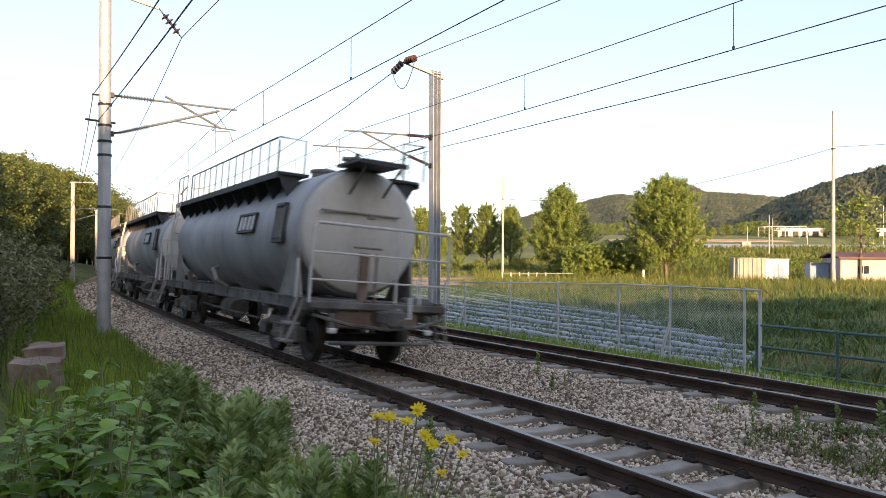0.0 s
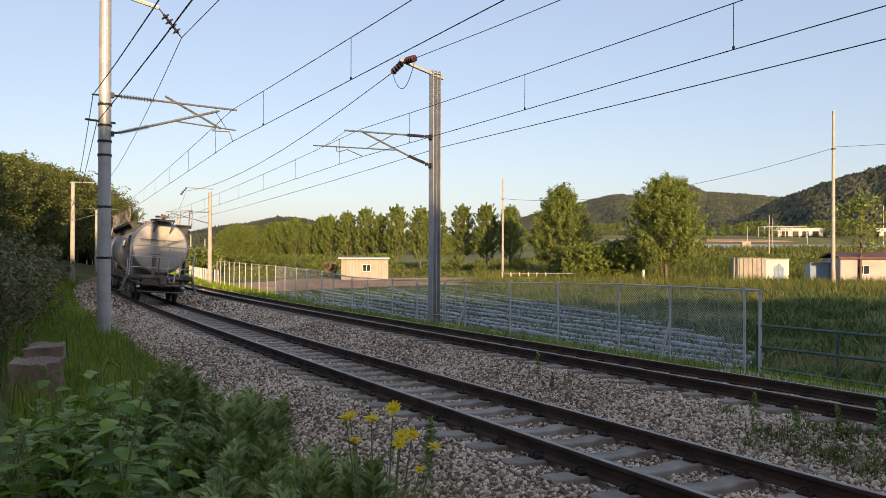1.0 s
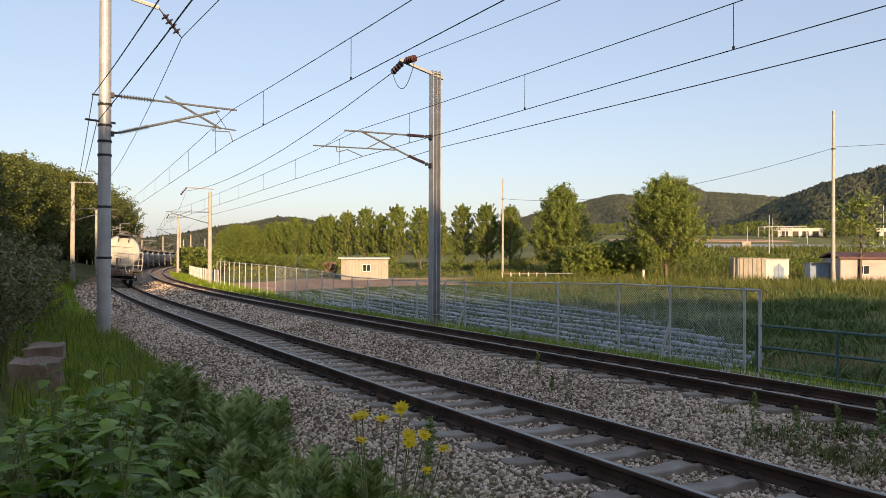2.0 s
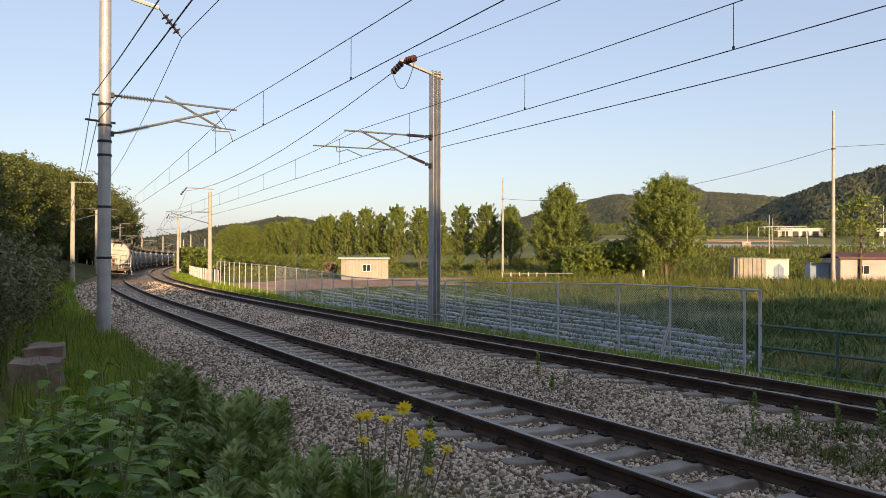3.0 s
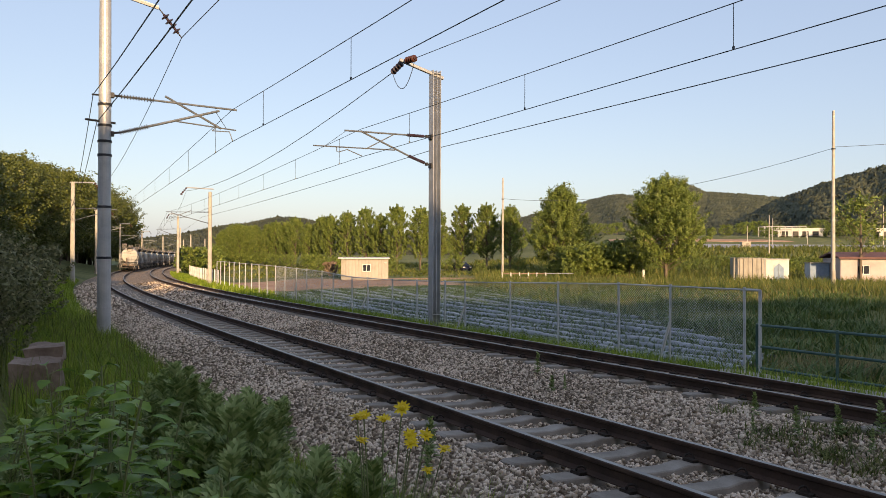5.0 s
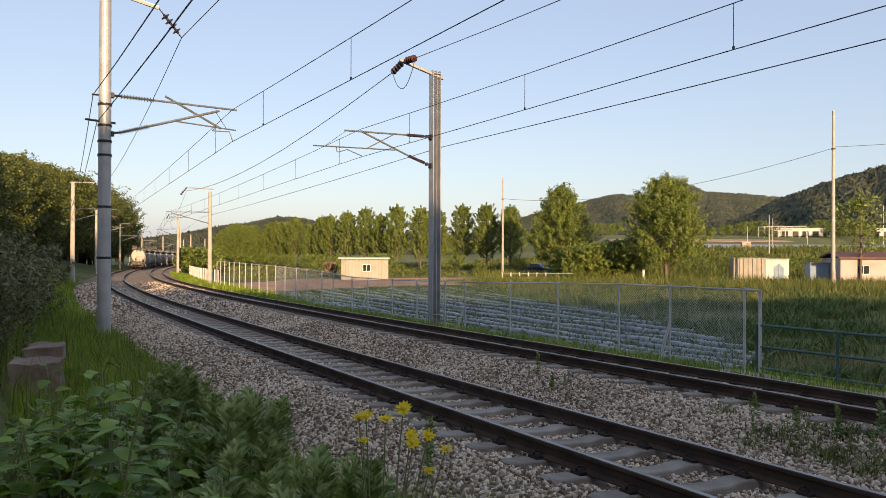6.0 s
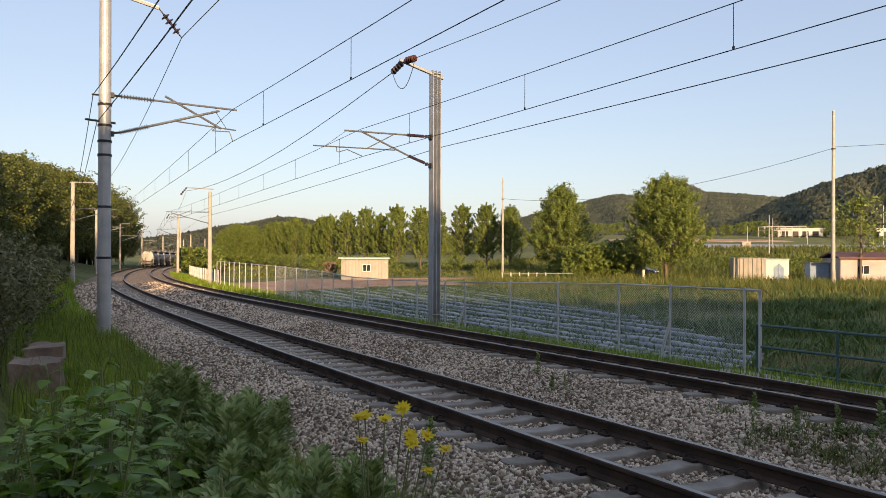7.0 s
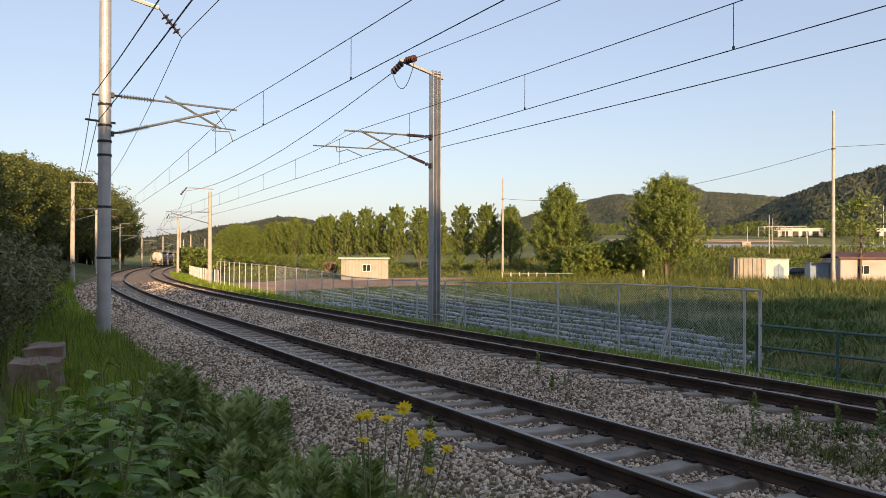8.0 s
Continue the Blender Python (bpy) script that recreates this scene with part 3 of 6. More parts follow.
def build_wagon():
    """Cement tank wagon; its tail end at -y, origin between the rails at its middle."""
    e = empty("tank_wagon", Matrix.Identity(4), "grey cement tank wagon with roof walkway and end railings", "wagon", "wagons of the train")
    y0, y1 = -WAGON_L / 2, WAGON_L / 2          # buffer beams
    ta, tb = y0 + 1.0, y1 - 1.0                  # tank ends
    rot = Matrix.Translation((0, 0, TZ)) @ Euler((radians(-90), 0, 0)).to_matrix().to_4x4()
    prof = [(0.02, ta - 0.16), (0.5, ta - 0.14), (0.88, ta - 0.08), (1.06, ta - 0.02), (TR - 0.03, ta + 0.05)]
    body = [(TR - 0.03, ta + 0.05), (TR, ta + 0.12)]
    for k in range(1, 6):
        y = ta + (tb - ta) * k / 6
        body += [(TR, y - 0.04), (TR + 0.006, y - 0.02), (TR + 0.006, y + 0.02), (TR, y + 0.04)]
    body += [(TR, tb - 0.12), (TR - 0.03, tb - 0.05), (1.06, tb + 0.02), (0.88, tb + 0.08), (0.5, tb + 0.14), (0.02, tb + 0.16)]
    tank = Shape().lathe(body, rot, 48).done("tank", M_TANK, e, smooth=True)
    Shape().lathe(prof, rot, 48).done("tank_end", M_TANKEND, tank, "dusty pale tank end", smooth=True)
    # hopper outlets under the tank
    for yy in (-2.6, 0.0, 2.6):
        Shape().lathe([(0.95, 0.0), (0.3, -0.62), (0.22, -0.62)], Matrix.Translation((0, yy, 1.45)), 18).done("hopper", M_TANK, e)
    # cradle and frame
    for sx in (-1, 1):
        Shape().box((sx * 1.22, 0, 1.02), (0.05, WAGON_L - 0.2, 0.17)).box((sx * 1.2, 0, 1.11), (0.13, WAGON_L - 0.2, 0.02)).box(
            (sx * 1.2, 0, 0.93), (0.13, WAGON_L - 0.2, 0.02)).done("side_sill", M_CHASSIS, e)
        for yy in np.linspace(y0 + 1.5, y1 - 1.5, 9):
            Shape().box((sx * 1.24, yy, 1.02), (0.06, 0.08, 0.16)).done("sill_rib", M_CHASSIS, e)
    Shape().box((0, 0, 0.95), (0.6, WAGON_L - 0.2, 0.28)).done("centre_sill", M_CHASSIS, e)
    for end, s in ((y0, -1), (y1, 1)):
        Shape().box((0, end, 1.02), (2.5, 0.08, 0.13), bevel=0.02).box((0, end - s * 0.5, 1.09), (2.4, 0.9, 0.03)).done("end_platform", M_CHASSIS, e)
        Shape().box((0, end - s * 0.12, 0.8), (1.5, 0.12, 0.3), bevel=0.02).done("headstock", M_RUSTY, e)
        for sx in (-1, 1):
            # saddle plates, sloping from frame to tank
            v = [(sx * 1.1, end - s * 0.9, 1.1), (sx * 1.1, end - s * 2.0, 1.1), (sx * 1.13, end - s * 1.15, 2.0), (sx * 1.13, end - s * 1.35, 2.0)]
            v += [(x - sx * 0.05, y, z) for x, y, z in v]
            Shape().add(v, [(0, 1, 3, 2), (4, 6, 7, 5), (0, 2, 6, 4), (1, 5, 7, 3), (2, 3, 7, 6)]).done("saddle_plate", M_CHALIGHT, e)
            # corner steps
            a = Shape()
            for dy in (0.0, 0.32):
                a.rod((sx * 1.28, end - s * (0.2 + dy), 1.1), (sx * 1.5, end - s * (0.3 + dy), 0.38), 0.03, 6)
            for zz in (0.42, 0.7):
                a.box((sx * (1.5 - (zz - 0.38) * 0.3), end - s * 0.41, zz), (0.2, 0.36, 0.03))
            a.done("corner_step", M_CHALIGHT, e)
            Shape().rod((sx * 1.3, end - s * 0.55, 1.1), (sx * 1.3, end - s * 0.55, 1.75), 0.022, 6).done("grab_rail", M_HANDRAIL, e)
            Shape().box((sx * 0.88, end + s * 0.07, 0.62), (0.14, 0.1, 0.09), bevel=0.02).done("tail_marker", M_WHITE, e, "small white end marker")
            Shape().box((sx * 0.88, end + s * 0.03, 0.75), (0.1, 0.06, 0.3)).done("marker_bracket", M_CHASSIS, e)
        # end railing
        yy = end + s * 0.0
        sh = Shape()
        sh.tube([(-1.27, yy, 1.05), (-1.27, yy, 2.26), (-1.2, yy, 2.33), (1.2, yy, 2.33), (1.27, yy, 2.26), (1.27, yy, 1.05)], 0.025, 8)
        sh.rod((-1.27, yy, 1.86), (1.27, yy, 1.86), 0.02, 6).rod((-1.27, yy, 1.42), (1.27, yy, 1.42), 0.018, 6)
        for xx in (0.25, 0.72):
            sh.rod((xx, yy, 1.05), (xx, yy, 2.33), 0.022, 6)
        sh.done("end_railing", M_HANDRAIL, e)
        # hand brake
        if s < 0:
            Shape().box((-0.32, yy + 0.1, 1.35), (0.14, 0.1, 1.1)).rod((-0.55, yy + 0.02, 1.98), (-0.05, yy + 0.02, 1.98), 0.02, 6).rod(
                (-0.12, yy + 0.04, 0.8), (-0.12, yy + 0.04, 1.9), 0.025, 6).done("hand_brake", M_RUSTY, e, "brown stained brake column")
            Shape().tube([(-1.2, yy - 0.03, 0.86), (-0.6, yy - 0.08, 0.72), (0.1, yy - 0.1, 0.66), (0.7, yy - 0.08, 0.72), (1.2, yy - 0.03, 0.84)], 0.03, 6).done("brake_pipe", M_CHASSIS, e)
            Shape().rod((-0.9, yy - 0.02, 0.42), (0.95, yy - 0.02, 0.42), 0.035, 6).done("cross_bar", M_CHASSIS, e)
            Shape().lathe([(0.2, 0), (0.22, 0.04), (0.22, 0.5), (0.18, 0.55)], Matrix.Translation((0.62, yy + 0.45, 0.98)) @ Euler((0, radians(90), 0)).to_matrix().to_4x4(), 14).done("air_tank", M_CHASSIS, e)
            Shape().tube([(0.3, yy - 0.04, 1.0), (0.32, yy - 0.1, 0.85), (0.5, yy - 0.1, 0.85), (0.52, yy - 0.05, 1.2)], 0.03, 6).done("brake_hose", M_HANDRAIL, e)
        Shape().box((0, end + s * 0.3, 0.86), (0.2, 0.6, 0.2), bevel=0.03).box((0, end + s * 0.55, 0.86), (0.28, 0.22, 0.3), bevel=0.05).done("coupler", M_CHASSIS, e)
        # ledge bar on the tank end
        ye = (ta - 0.17) if s < 0 else (tb + 0.17)
        Shape().box((-0.1, ye, 2.62), (1.5, 0.06, 0.03)).box((0.1, ye, 2.58), (0.12, 0.07, 0.07)).done("tank_ledge", M_CHALIGHT, e)
        # overhanging end plate on the roof with two struts
        Shape().box((-0.05, end - s * 0.66, 3.46), (0.86, 1.1, 0.04)).box((-0.05, end - s * 0.12, 3.44), (0.86, 0.04, 0.08)).done("roof_plate", M_DARK, e)
        for xx in (-0.3, 0.35):
            Shape().rod((xx, end - s * 0.2, 3.48), (xx - 0.05, ye + s * 0.0, 2.95), 0.025, 6).done("plate_strut", M_CHASSIS, e)
    # roof walkways
    for sx in (-1, 1):
        span = (ta + 1.2, tb + 0.3) if sx < 0 else (ta + 0.2, tb - 0.6)
        mid = (span[0] + span[1]) / 2
        sh = Shape().box((sx * 0.92, mid, 3.36), (0.62, span[1] - span[0], 0.05))
        sh.box((sx * 1.22, mid, 3.31), (0.04, span[1] - span[0], 0.1))
        sh.done("walkway", M_DARK, e)
        for yy in np.linspace(span[0] + 0.1, span[1] - 0.1, 12):
            Shape().add([(sx * 1.2, yy - 0.02, 3.34), (sx * 1.2, yy + 0.02, 3.34), (sx * 0.98, yy + 0.02, 2.92), (sx * 0.98, yy - 0.02, 2.92),
                         (sx * 0.72, yy - 0.02, 3.34), (sx * 0.72, yy + 0.02, 3.34)],
                        [(0, 1, 2, 3), (4, 5, 2, 3), (0, 3, 4), (1, 5, 2), (0, 4, 5, 1)]).done("walkway_bracket", M_DARK, e)
        rl = (ta + 1.3, tb - 1.6) if sx < 0 else (ta + 0.0, ta + 0.8)
        sh = Shape()
        x = sx * 1.2
        sh.tube([(x, rl[0], 3.37), (x, rl[0], 3.96), (x, rl[0] + 0.1, 4.04), (x, rl[1], 4.04), (x, rl[1], 3.37)], 0.02, 6)
        for yy in np.arange(rl[0] + 0.6, rl[1], 0.6):
            sh.rod((x, yy, 3.37), (x, yy, 4.04), 0.014, 5)
        sh.tube([(x, rl[0], 4.04), (sx * 0.7, rl[0] - 0.05, 4.02), (sx * 0.7, rl[0] - 0.05, 3.37)], 0.018, 6)
        sh.done("roof_railing", M_CHALIGHT, e)
        if sx < 0:
            sh = Shape().tube([(x, tb - 1.0, 3.37), (x, tb - 1.0, 4.12), (x, tb + 0.2, 4.12), (x, tb + 0.2, 3.37)], 0.018, 6).rod((x, tb - 0.4, 3.37), (x, tb - 0.4, 4.12), 0.014, 5)
            sh.done("ladder_railing", M_CHALIGHT, e)
            # side ladder at the front end
            lad = Shape()
            for dy in (0.0, 0.38):
                lad.tube([(-1.25, tb - 0.5 + dy, 3.4), (-1.36, tb - 0.5 + dy, 2.6), (-1.34, tb - 0.5 + dy, 1.1)], 0.022, 6)
            for zz in np.arange(1.3, 3.3, 0.3):
                lad.rod((-1.34, tb - 0.5, zz), (-1.34, tb - 0.12, zz), 0.014, 5)
            lad.done("ladder", M_HANDRAIL, e)
    # manholes on the roof
    for yy in (-3.2, -1.0, 1.2, 3.4):
        Shape().lathe([(0.3, 0), (0.3, 0.12), (0.34, 0.12), (0.34, 0.17), (0.1, 0.22)], Matrix.Translation((0.05, yy, TZ + TR - 0.02)), 14).done("manhole", M_CHALIGHT, e)
    sh = Shape()
    sh.rod((0.0, ta + 0.4, 3.5), (0.0, ta + 0.4, 3.78), 0.05, 8).rod((-0.25, ta + 0.5, 3.66), (0.3, ta + 0.5, 3.7), 0.05, 6).rod((0.15, ta + 0.9, 3.5), (0.15, ta + 0.9, 3.8), 0.07, 8)
    sh.done("vent_valve", M_CHASSIS, e)
    # frames with plates on the side of the tank
    for sx in (-1, 1):
        for yy, w, hgt, zz, bars in ((ta + 3.1, 1.15, 0.36, 2.48, 4), (ta + 0.95, 0.5, 0.68, 2.40, 3)):
            x = sx * (TR * math.cos(math.asin((zz - TZ) / TR)) + 0.03)
            lean = Euler((0, -sx * math.asin((zz - TZ) / TR), 0)).to_matrix().to_4x4()
            sh = Shape()
            for dy in (-w / 2, w / 2):
                sh.box((x, yy + dy, zz), (0.05, 0.05, hgt), lean)
            for dz in (-hgt / 2, hgt / 2):
                sh.box(Vector((x, yy, zz)) + lean.to_3x3() @ Vector((0, 0, dz)), (0.06, w + 0.05, 0.05), lean)
            plate = sh.done("plate_frame", M_DARK, e)
            Shape().box((x - sx * 0.012, yy, zz), (0.02, w, hgt), lean).done("backing", M_DARK, plate)
            b = Shape()
            for k in range(bars):
                b.box((x, yy - w / 2 + w * (k + 0.5) / bars, zz), (0.03, w / bars * 0.55, hgt * 0.8), lean)
            b.done("plate", M_HANDRAIL if bars == 4 else M_CHALIGHT, plate)
    Shape().tube([(-1.05, -0.4, 1.1), (-1.3, -0.4, 1.25), (-1.32, -0.1, 1.5), (-1.15, 0.25, 1.55)], 0.05, 8).done("discharge_pipe", M_CHALIGHT, e)
    # bogies
    for yb in (y0 + 2.0, y1 - 2.0):
        bg = new("bogie")
        bg.parent = e
        bg.location = (0, yb, 0)
        for sx in (-1, 1):
            sh = Shape()
            sh.box((sx * 0.99, 0, 0.62), (0.12, 1.0, 0.16), bevel=0.02).box((sx * 0.99, 0, 0.36), (0.12, 0.9, 0.1), bevel=0.02)
            for sy in (-1, 1):
                sh.box((sx * 0.99, sy * 0.72, 0.56), (0.12, 0.62, 0.12), Euler((radians(-14 * sy), 0, 0)).to_matrix().to_4x4(), bevel=0.02)
                sh.box((sx * 0.99, sy * 0.9, 0.45), (0.2, 0.3, 0.26), bevel=0.03)
                sh.rod((sx * 0.99, sy * 0.4, 0.36), (sx * 0.99, sy * 0.4, 0.6), 0.05, 6)
            sh.done("side_frame", M_CHASSIS, bg)
            for k in range(2):
                s2 = Shape()
                for q in range(5):
                    s2.lathe([(0.06, 0), (0.1, 0.012), (0.1, 0.03), (0.06, 0.04)], Matrix.Translation((sx * 1.0, -0.14 + 0.28 * k, 0.4 + 0.04 * q)), 10)
                s2.done("spring", M_CHALIGHT, bg)
        Shape().box((0, 0, 0.62), (1.9, 0.36, 0.2), bevel=0.03).done("bolster", M_CHASSIS, bg)
        for ya in (-0.9, 0.9):
            w = Shape()
            for sx in (-1, 1):
                m = Matrix.Translation((sx * 0.68, ya, 0.43)) @ Euler((0, radians(90 * sx), 0)).to_matrix().to_4x4()
                w.lathe([(0.08, -0.02), (0.2, 0.0), (0.34, 0.03), (0.46, 0.0), (0.46, 0.03), (0.43, 0.035), (0.43, 0.13), (0.38, 0.13), (0.3, 0.07), (0.12, 0.09), (0.1, 0.14)], m, 24)
            w.rod((-0.8, ya, 0.43), (0.8, ya, 0.43), 0.08, 8)
            w.done("wheelset", M_WHEEL, bg)
    # underframe gear
    Shape().lathe([(0.2, -0.5), (0.22, -0.45), (0.22, 0.45), (0.2, 0.5)], Matrix.Translation((-0.7, 0.2, 0.62)) @ Euler((radians(90), 0, 0)).to_matrix().to_4x4(), 14).done("brake_cylinder", M_CHASSIS, e)
    Shape().box((0.6, -1.0, 0.6), (0.5, 0.7, 0.3), bevel=0.03).rod((-0.9, -2.4, 0.55), (-0.9, 2.4, 0.6), 0.025, 6).done("brake_rigging", M_CHASSIS, e)
    return e


WAGON = build_wagon()
TRAIN = [WAGON]
for _k in range(CARS - 1):
    TRAIN.append(copy_thing(WAGON, Matrix.Identity(4)))


def wagon_pose(k, t):
    s = TAIL0 + SPEED * t + WAGON_L / 2 + k * PITCH
    # both bogies stay over the rails
    a, b = at(s - 4.2, 0, CANT / 2), at(s + 4.2, 0, CANT / 2)
    d = b - a
    h = math.atan2(d.x, d.y)
    m = Matrix.Translation((a + b) / 2) @ Euler((math.asin(d.z / d.length), 0, -h)).to_matrix().to_4x4()
    return m @ Euler((0, math.asin(CANT / GAUGE), 0)).to_matrix().to_4x4()


def motions():
    times = [0.25 * i for i in range(33)]
    for k, w in enumerate(TRAIN):
        walk(w, [(t, wagon_pose(k, t)) for t in times])
    rows = []
    for i, (t, x, y) in enumerate(CAR_WAY):
        j, k = max(0, i - 1), min(len(CAR_WAY) - 1, i + 1)
        h = math.degrees(math.atan2(CAR_WAY[k][1] - CAR_WAY[j][1], CAR_WAY[k][2] - CAR_WAY[j][2]))
        rows.append((t, pose(x, y, gz(x, y) + 0.02, 0, 0, -h)))
    walk(CAR, rows)
    for f, m, h, ph in FLOWERS:
        walk(f, [(t, m @ pose(0, 0, 0, 0.4 * a * math.sin(7 * ph), a * (1 + 0.3 * math.sin(9 * ph)), 0)) for t, a in SWAY])


# ---- foliage makers ----
RNG = np.random.default_rng(7)


def leaf_quads(c, size, up=0.4, rng=RNG, aspect=0.62, facing=None):
    """Small folded leaves, one quad each, round the given centres."""
    n = len(c)
    nrm = rng.normal(size=(n, 3)) + np.array([0, 0, up])
    if facing is not None:
        nrm = nrm * 0.3 + facing
    nrm /= np.linalg.norm(nrm, axis=1)[:, None] + 1e-9
    t = np.cross(nrm, rng.normal(size=(n, 3)))
    t /= np.linalg.norm(t, axis=1)[:, None] + 1e-9
    b = np.cross(nrm, t)
    s = (size * rng.uniform(0.6, 1.3, n))[:, None]
    v = np.stack([c - t * s * 0.5, c + b * s * 0.5 * aspect + nrm * s * 0.08, c + t * s * 0.5, c - b * s * 0.5 * aspect + nrm * s * 0.08], 1).reshape(-1, 3)
    f = np.arange(4 * n).reshape(-1, 4)
    return v, f


def tree(name, height, radius, base, n_branch, per_branch, leaf, label, seed, shape=1.0, rise=0.9, material=None, trunk_r=0.0, group="", lean=0.0, cone=False, tuft=0.13, gaps=0.0):
    """A tree with tapered trunk, limbs and a crown of leafy tufts along upswept branches."""
    rng = np.random.default_rng(seed)
    e = empty(name, Matrix.Identity(4), label, "tree" if height > 3.5 else "bush", group)
    tr = trunk_r or height * 0.016
    limbs = Shape()
    limbs.rod((0, 0, -0.2), (lean * 0.4, 0, height * 0.45), tr, 8, tr * 0.7)
    limbs.rod((lean * 0.4, 0, height * 0.45), (lean, 0, height * 0.92), tr * 0.7, 7, tr * 0.15)
    cs, ns = [], []

    def add_tuft(c, axis, r, k):
        """Leaves on the shell of a tuft that is drawn out along its twig."""
        d = rng.normal(size=(k, 3)) + np.array([0, 0, 0.35])
        d /= np.linalg.norm(d, axis=1)[:, None] + 1e-9
        q = rng.uniform(0.55, 1.05, k)[:, None]
        cs.append(c + d * q * r * np.array([1, 1, 0.7]) + axis * (rng.uniform(-1.0, 1.9, k)[:, None] * r))
        ns.append(d * 0.9 + np.array([0, 0, 0.3]))
    for i in range(n_branch):
        t = (i + 0.5) / n_branch
        if rng.uniform() < gaps:
            continue
        z0 = base * 0.8 + (height * 0.86 - base * 0.8) * t
        az = i * 2.39996 + rng.uniform(-0.4, 0.4)
        env = radius * (math.sin(math.pi * min(0.98, 0.16 + 0.84 * t)) ** shape) * rng.uniform(0.68, 1.12) + 0.05 * radius
        if cone:
            env = radius * min(1.0, (t + 0.05) / 0.2) ** 0.5 * (1 - t) ** shape * rng.uniform(0.72, 1.15) + 0.04 * radius
        zr = env * rise * rng.uniform(0.6, 1.3)
        a = np.array([lean * z0 / height, 0, z0])
        zt = min(z0 + zr + 0.04 * height, height * rng.uniform(0.93, 1.03))
        b = np.array([math.cos(az) * env + lean * z0 / height, math.sin(az) * env, max(zt, base * rng.uniform(0.8, 1.1))])
        if i % 2 == 0:
            limbs.rod(tuple(a), tuple(a + (b - a) * 0.85), tr * 0.3, 5, tr * 0.08)
        way = (b - a) / (np.linalg.norm(b - a) + 1e-9)
        way = way + np.array([0, 0, 0.35])
        way /= np.linalg.norm(way)
        tufts = 3 if radius < 2 else 5
        for k in range(tufts):
            u = 0.42 + 0.58 * (k + rng.uniform(0.2, 0.9)) / tufts
            side = rng.normal(size=3) * np.array([1, 1, 0.55]) * radius * 0.11 * (1.25 - u + 0.35)
            r = radius * tuft * rng.uniform(0.65, 1.15) * (1.12 - 0.45 * u)
            add_tuft(a + (b - a) * u + side, way, r, max(6, int(per_branch / tufts * rng.uniform(0.7, 1.3))))
    for k in range(5):
        add_tuft(np.array([lean + rng.normal() * 0.04 * radius, rng.normal() * 0.04 * radius, height * (0.8 + 0.045 * k)]), np.array([0.0, 0.0, 1.0]),
                 radius * tuft * (0.9 - 0.13 * k), int(per_branch * 0.3))
    v, f = leaf_quads(np.concatenate(cs), leaf, 0.3, rng, facing=np.concatenate(ns))
    limbs.done("trunk", M_BARK, e)
    cr = link("crown", v, f, material or M_LEAF, e)
    cr["kind"] = "stuff"
    return e


def put(src, x, y, scale, rz=0.0, used=[], z=None):
    """Places the thing itself the first time, copies afterwards."""
    m = pose(x, y, (gz(x, y) if z is None else z) - 0.03, 0, 0, rz) @ Matrix.Scale(scale, 4)
    if src.name not in used:
        used.append(src.name)
        src.matrix_basis = m
        return src
    return copy_thing(src, m)


def blades(x, y, h, w, lean, material, name, label, seed, z=None, category="grass"):
    """Grass: bent blades, three faces each, as one object."""
    rng = np.random.default_rng(seed)
    n = len(x)
    z = ground_z(x, y) if z is None else z
    hh = h * rng.uniform(0.5, 1.25, n)
    a = rng.uniform(0, 2 * math.pi, n)
    dx, dy = np.cos(a), np.sin(a)
    l = hh * lean * rng.uniform(0.2, 1.4, n)
    ww = w * rng.uniform(0.6, 1.3, n) / 2
    px, py = -dy * ww, dx * ww
    base = np.stack([x, y, z - 0.02], 1)
    side = np.stack([px, py, 0 * px], 1)
    mid = base + np.stack([dx * l * 0.3, dy * l * 0.3, hh * 0.6], 1)
    tip = base + np.stack([dx * l, dy * l, hh], 1)
    v = np.stack([base - side, base + side, mid + side * 0.7, mid - side * 0.7, tip], 1).reshape(-1, 3)
    o = (np.arange(n) * 5)[:, None]
    f = np.concatenate([o + np.array([[0, 1, 2]]), o + np.array([[0, 2, 3]]), o + np.array([[3, 2, 4]])])
    ob = link(name, v, f, material)
    return tagged(ob, label, category, kind="stuff")


def line_xy(s, off):
    h = np.interp(s, ST, HEAD)
    return np.interp(s, ST, LX) + np.cos(h) * off, np.interp(s, ST, LY) - np.sin(h) * off


def verge_blades(n, s0, s1, o0, o1, h, w, seed, name, label, material=None, power=1.0, lean=0.5, clump=0.0):
    rng = np.random.default_rng(seed)
    s = s0 + (s1 - s0) * rng.uniform(0, 1, n) ** power
    o = rng.uniform(o0, o1, n)
    if clump:
        keep = wob(s * 1.0, o * 1.0, 1.1) + 0.6 * wob(s, o, 3.1) + rng.normal(size=n) * 0.5 > clump
        s, o = s[keep], o[keep]
    x, y = line_xy(s, o)
    return blades(x, y, h, w, lean, material or M_GRASS, name, label, seed + 1)


# ---- overhead extras: feeder arms, feeder and return wires ----
def on_mast(ob, key):
    """Makes a part built in world space a part of a mast."""
    e, m = MASTS[key]
    ob.parent = e
    ob.matrix_parent_inverse = m.inverted()
    return ob


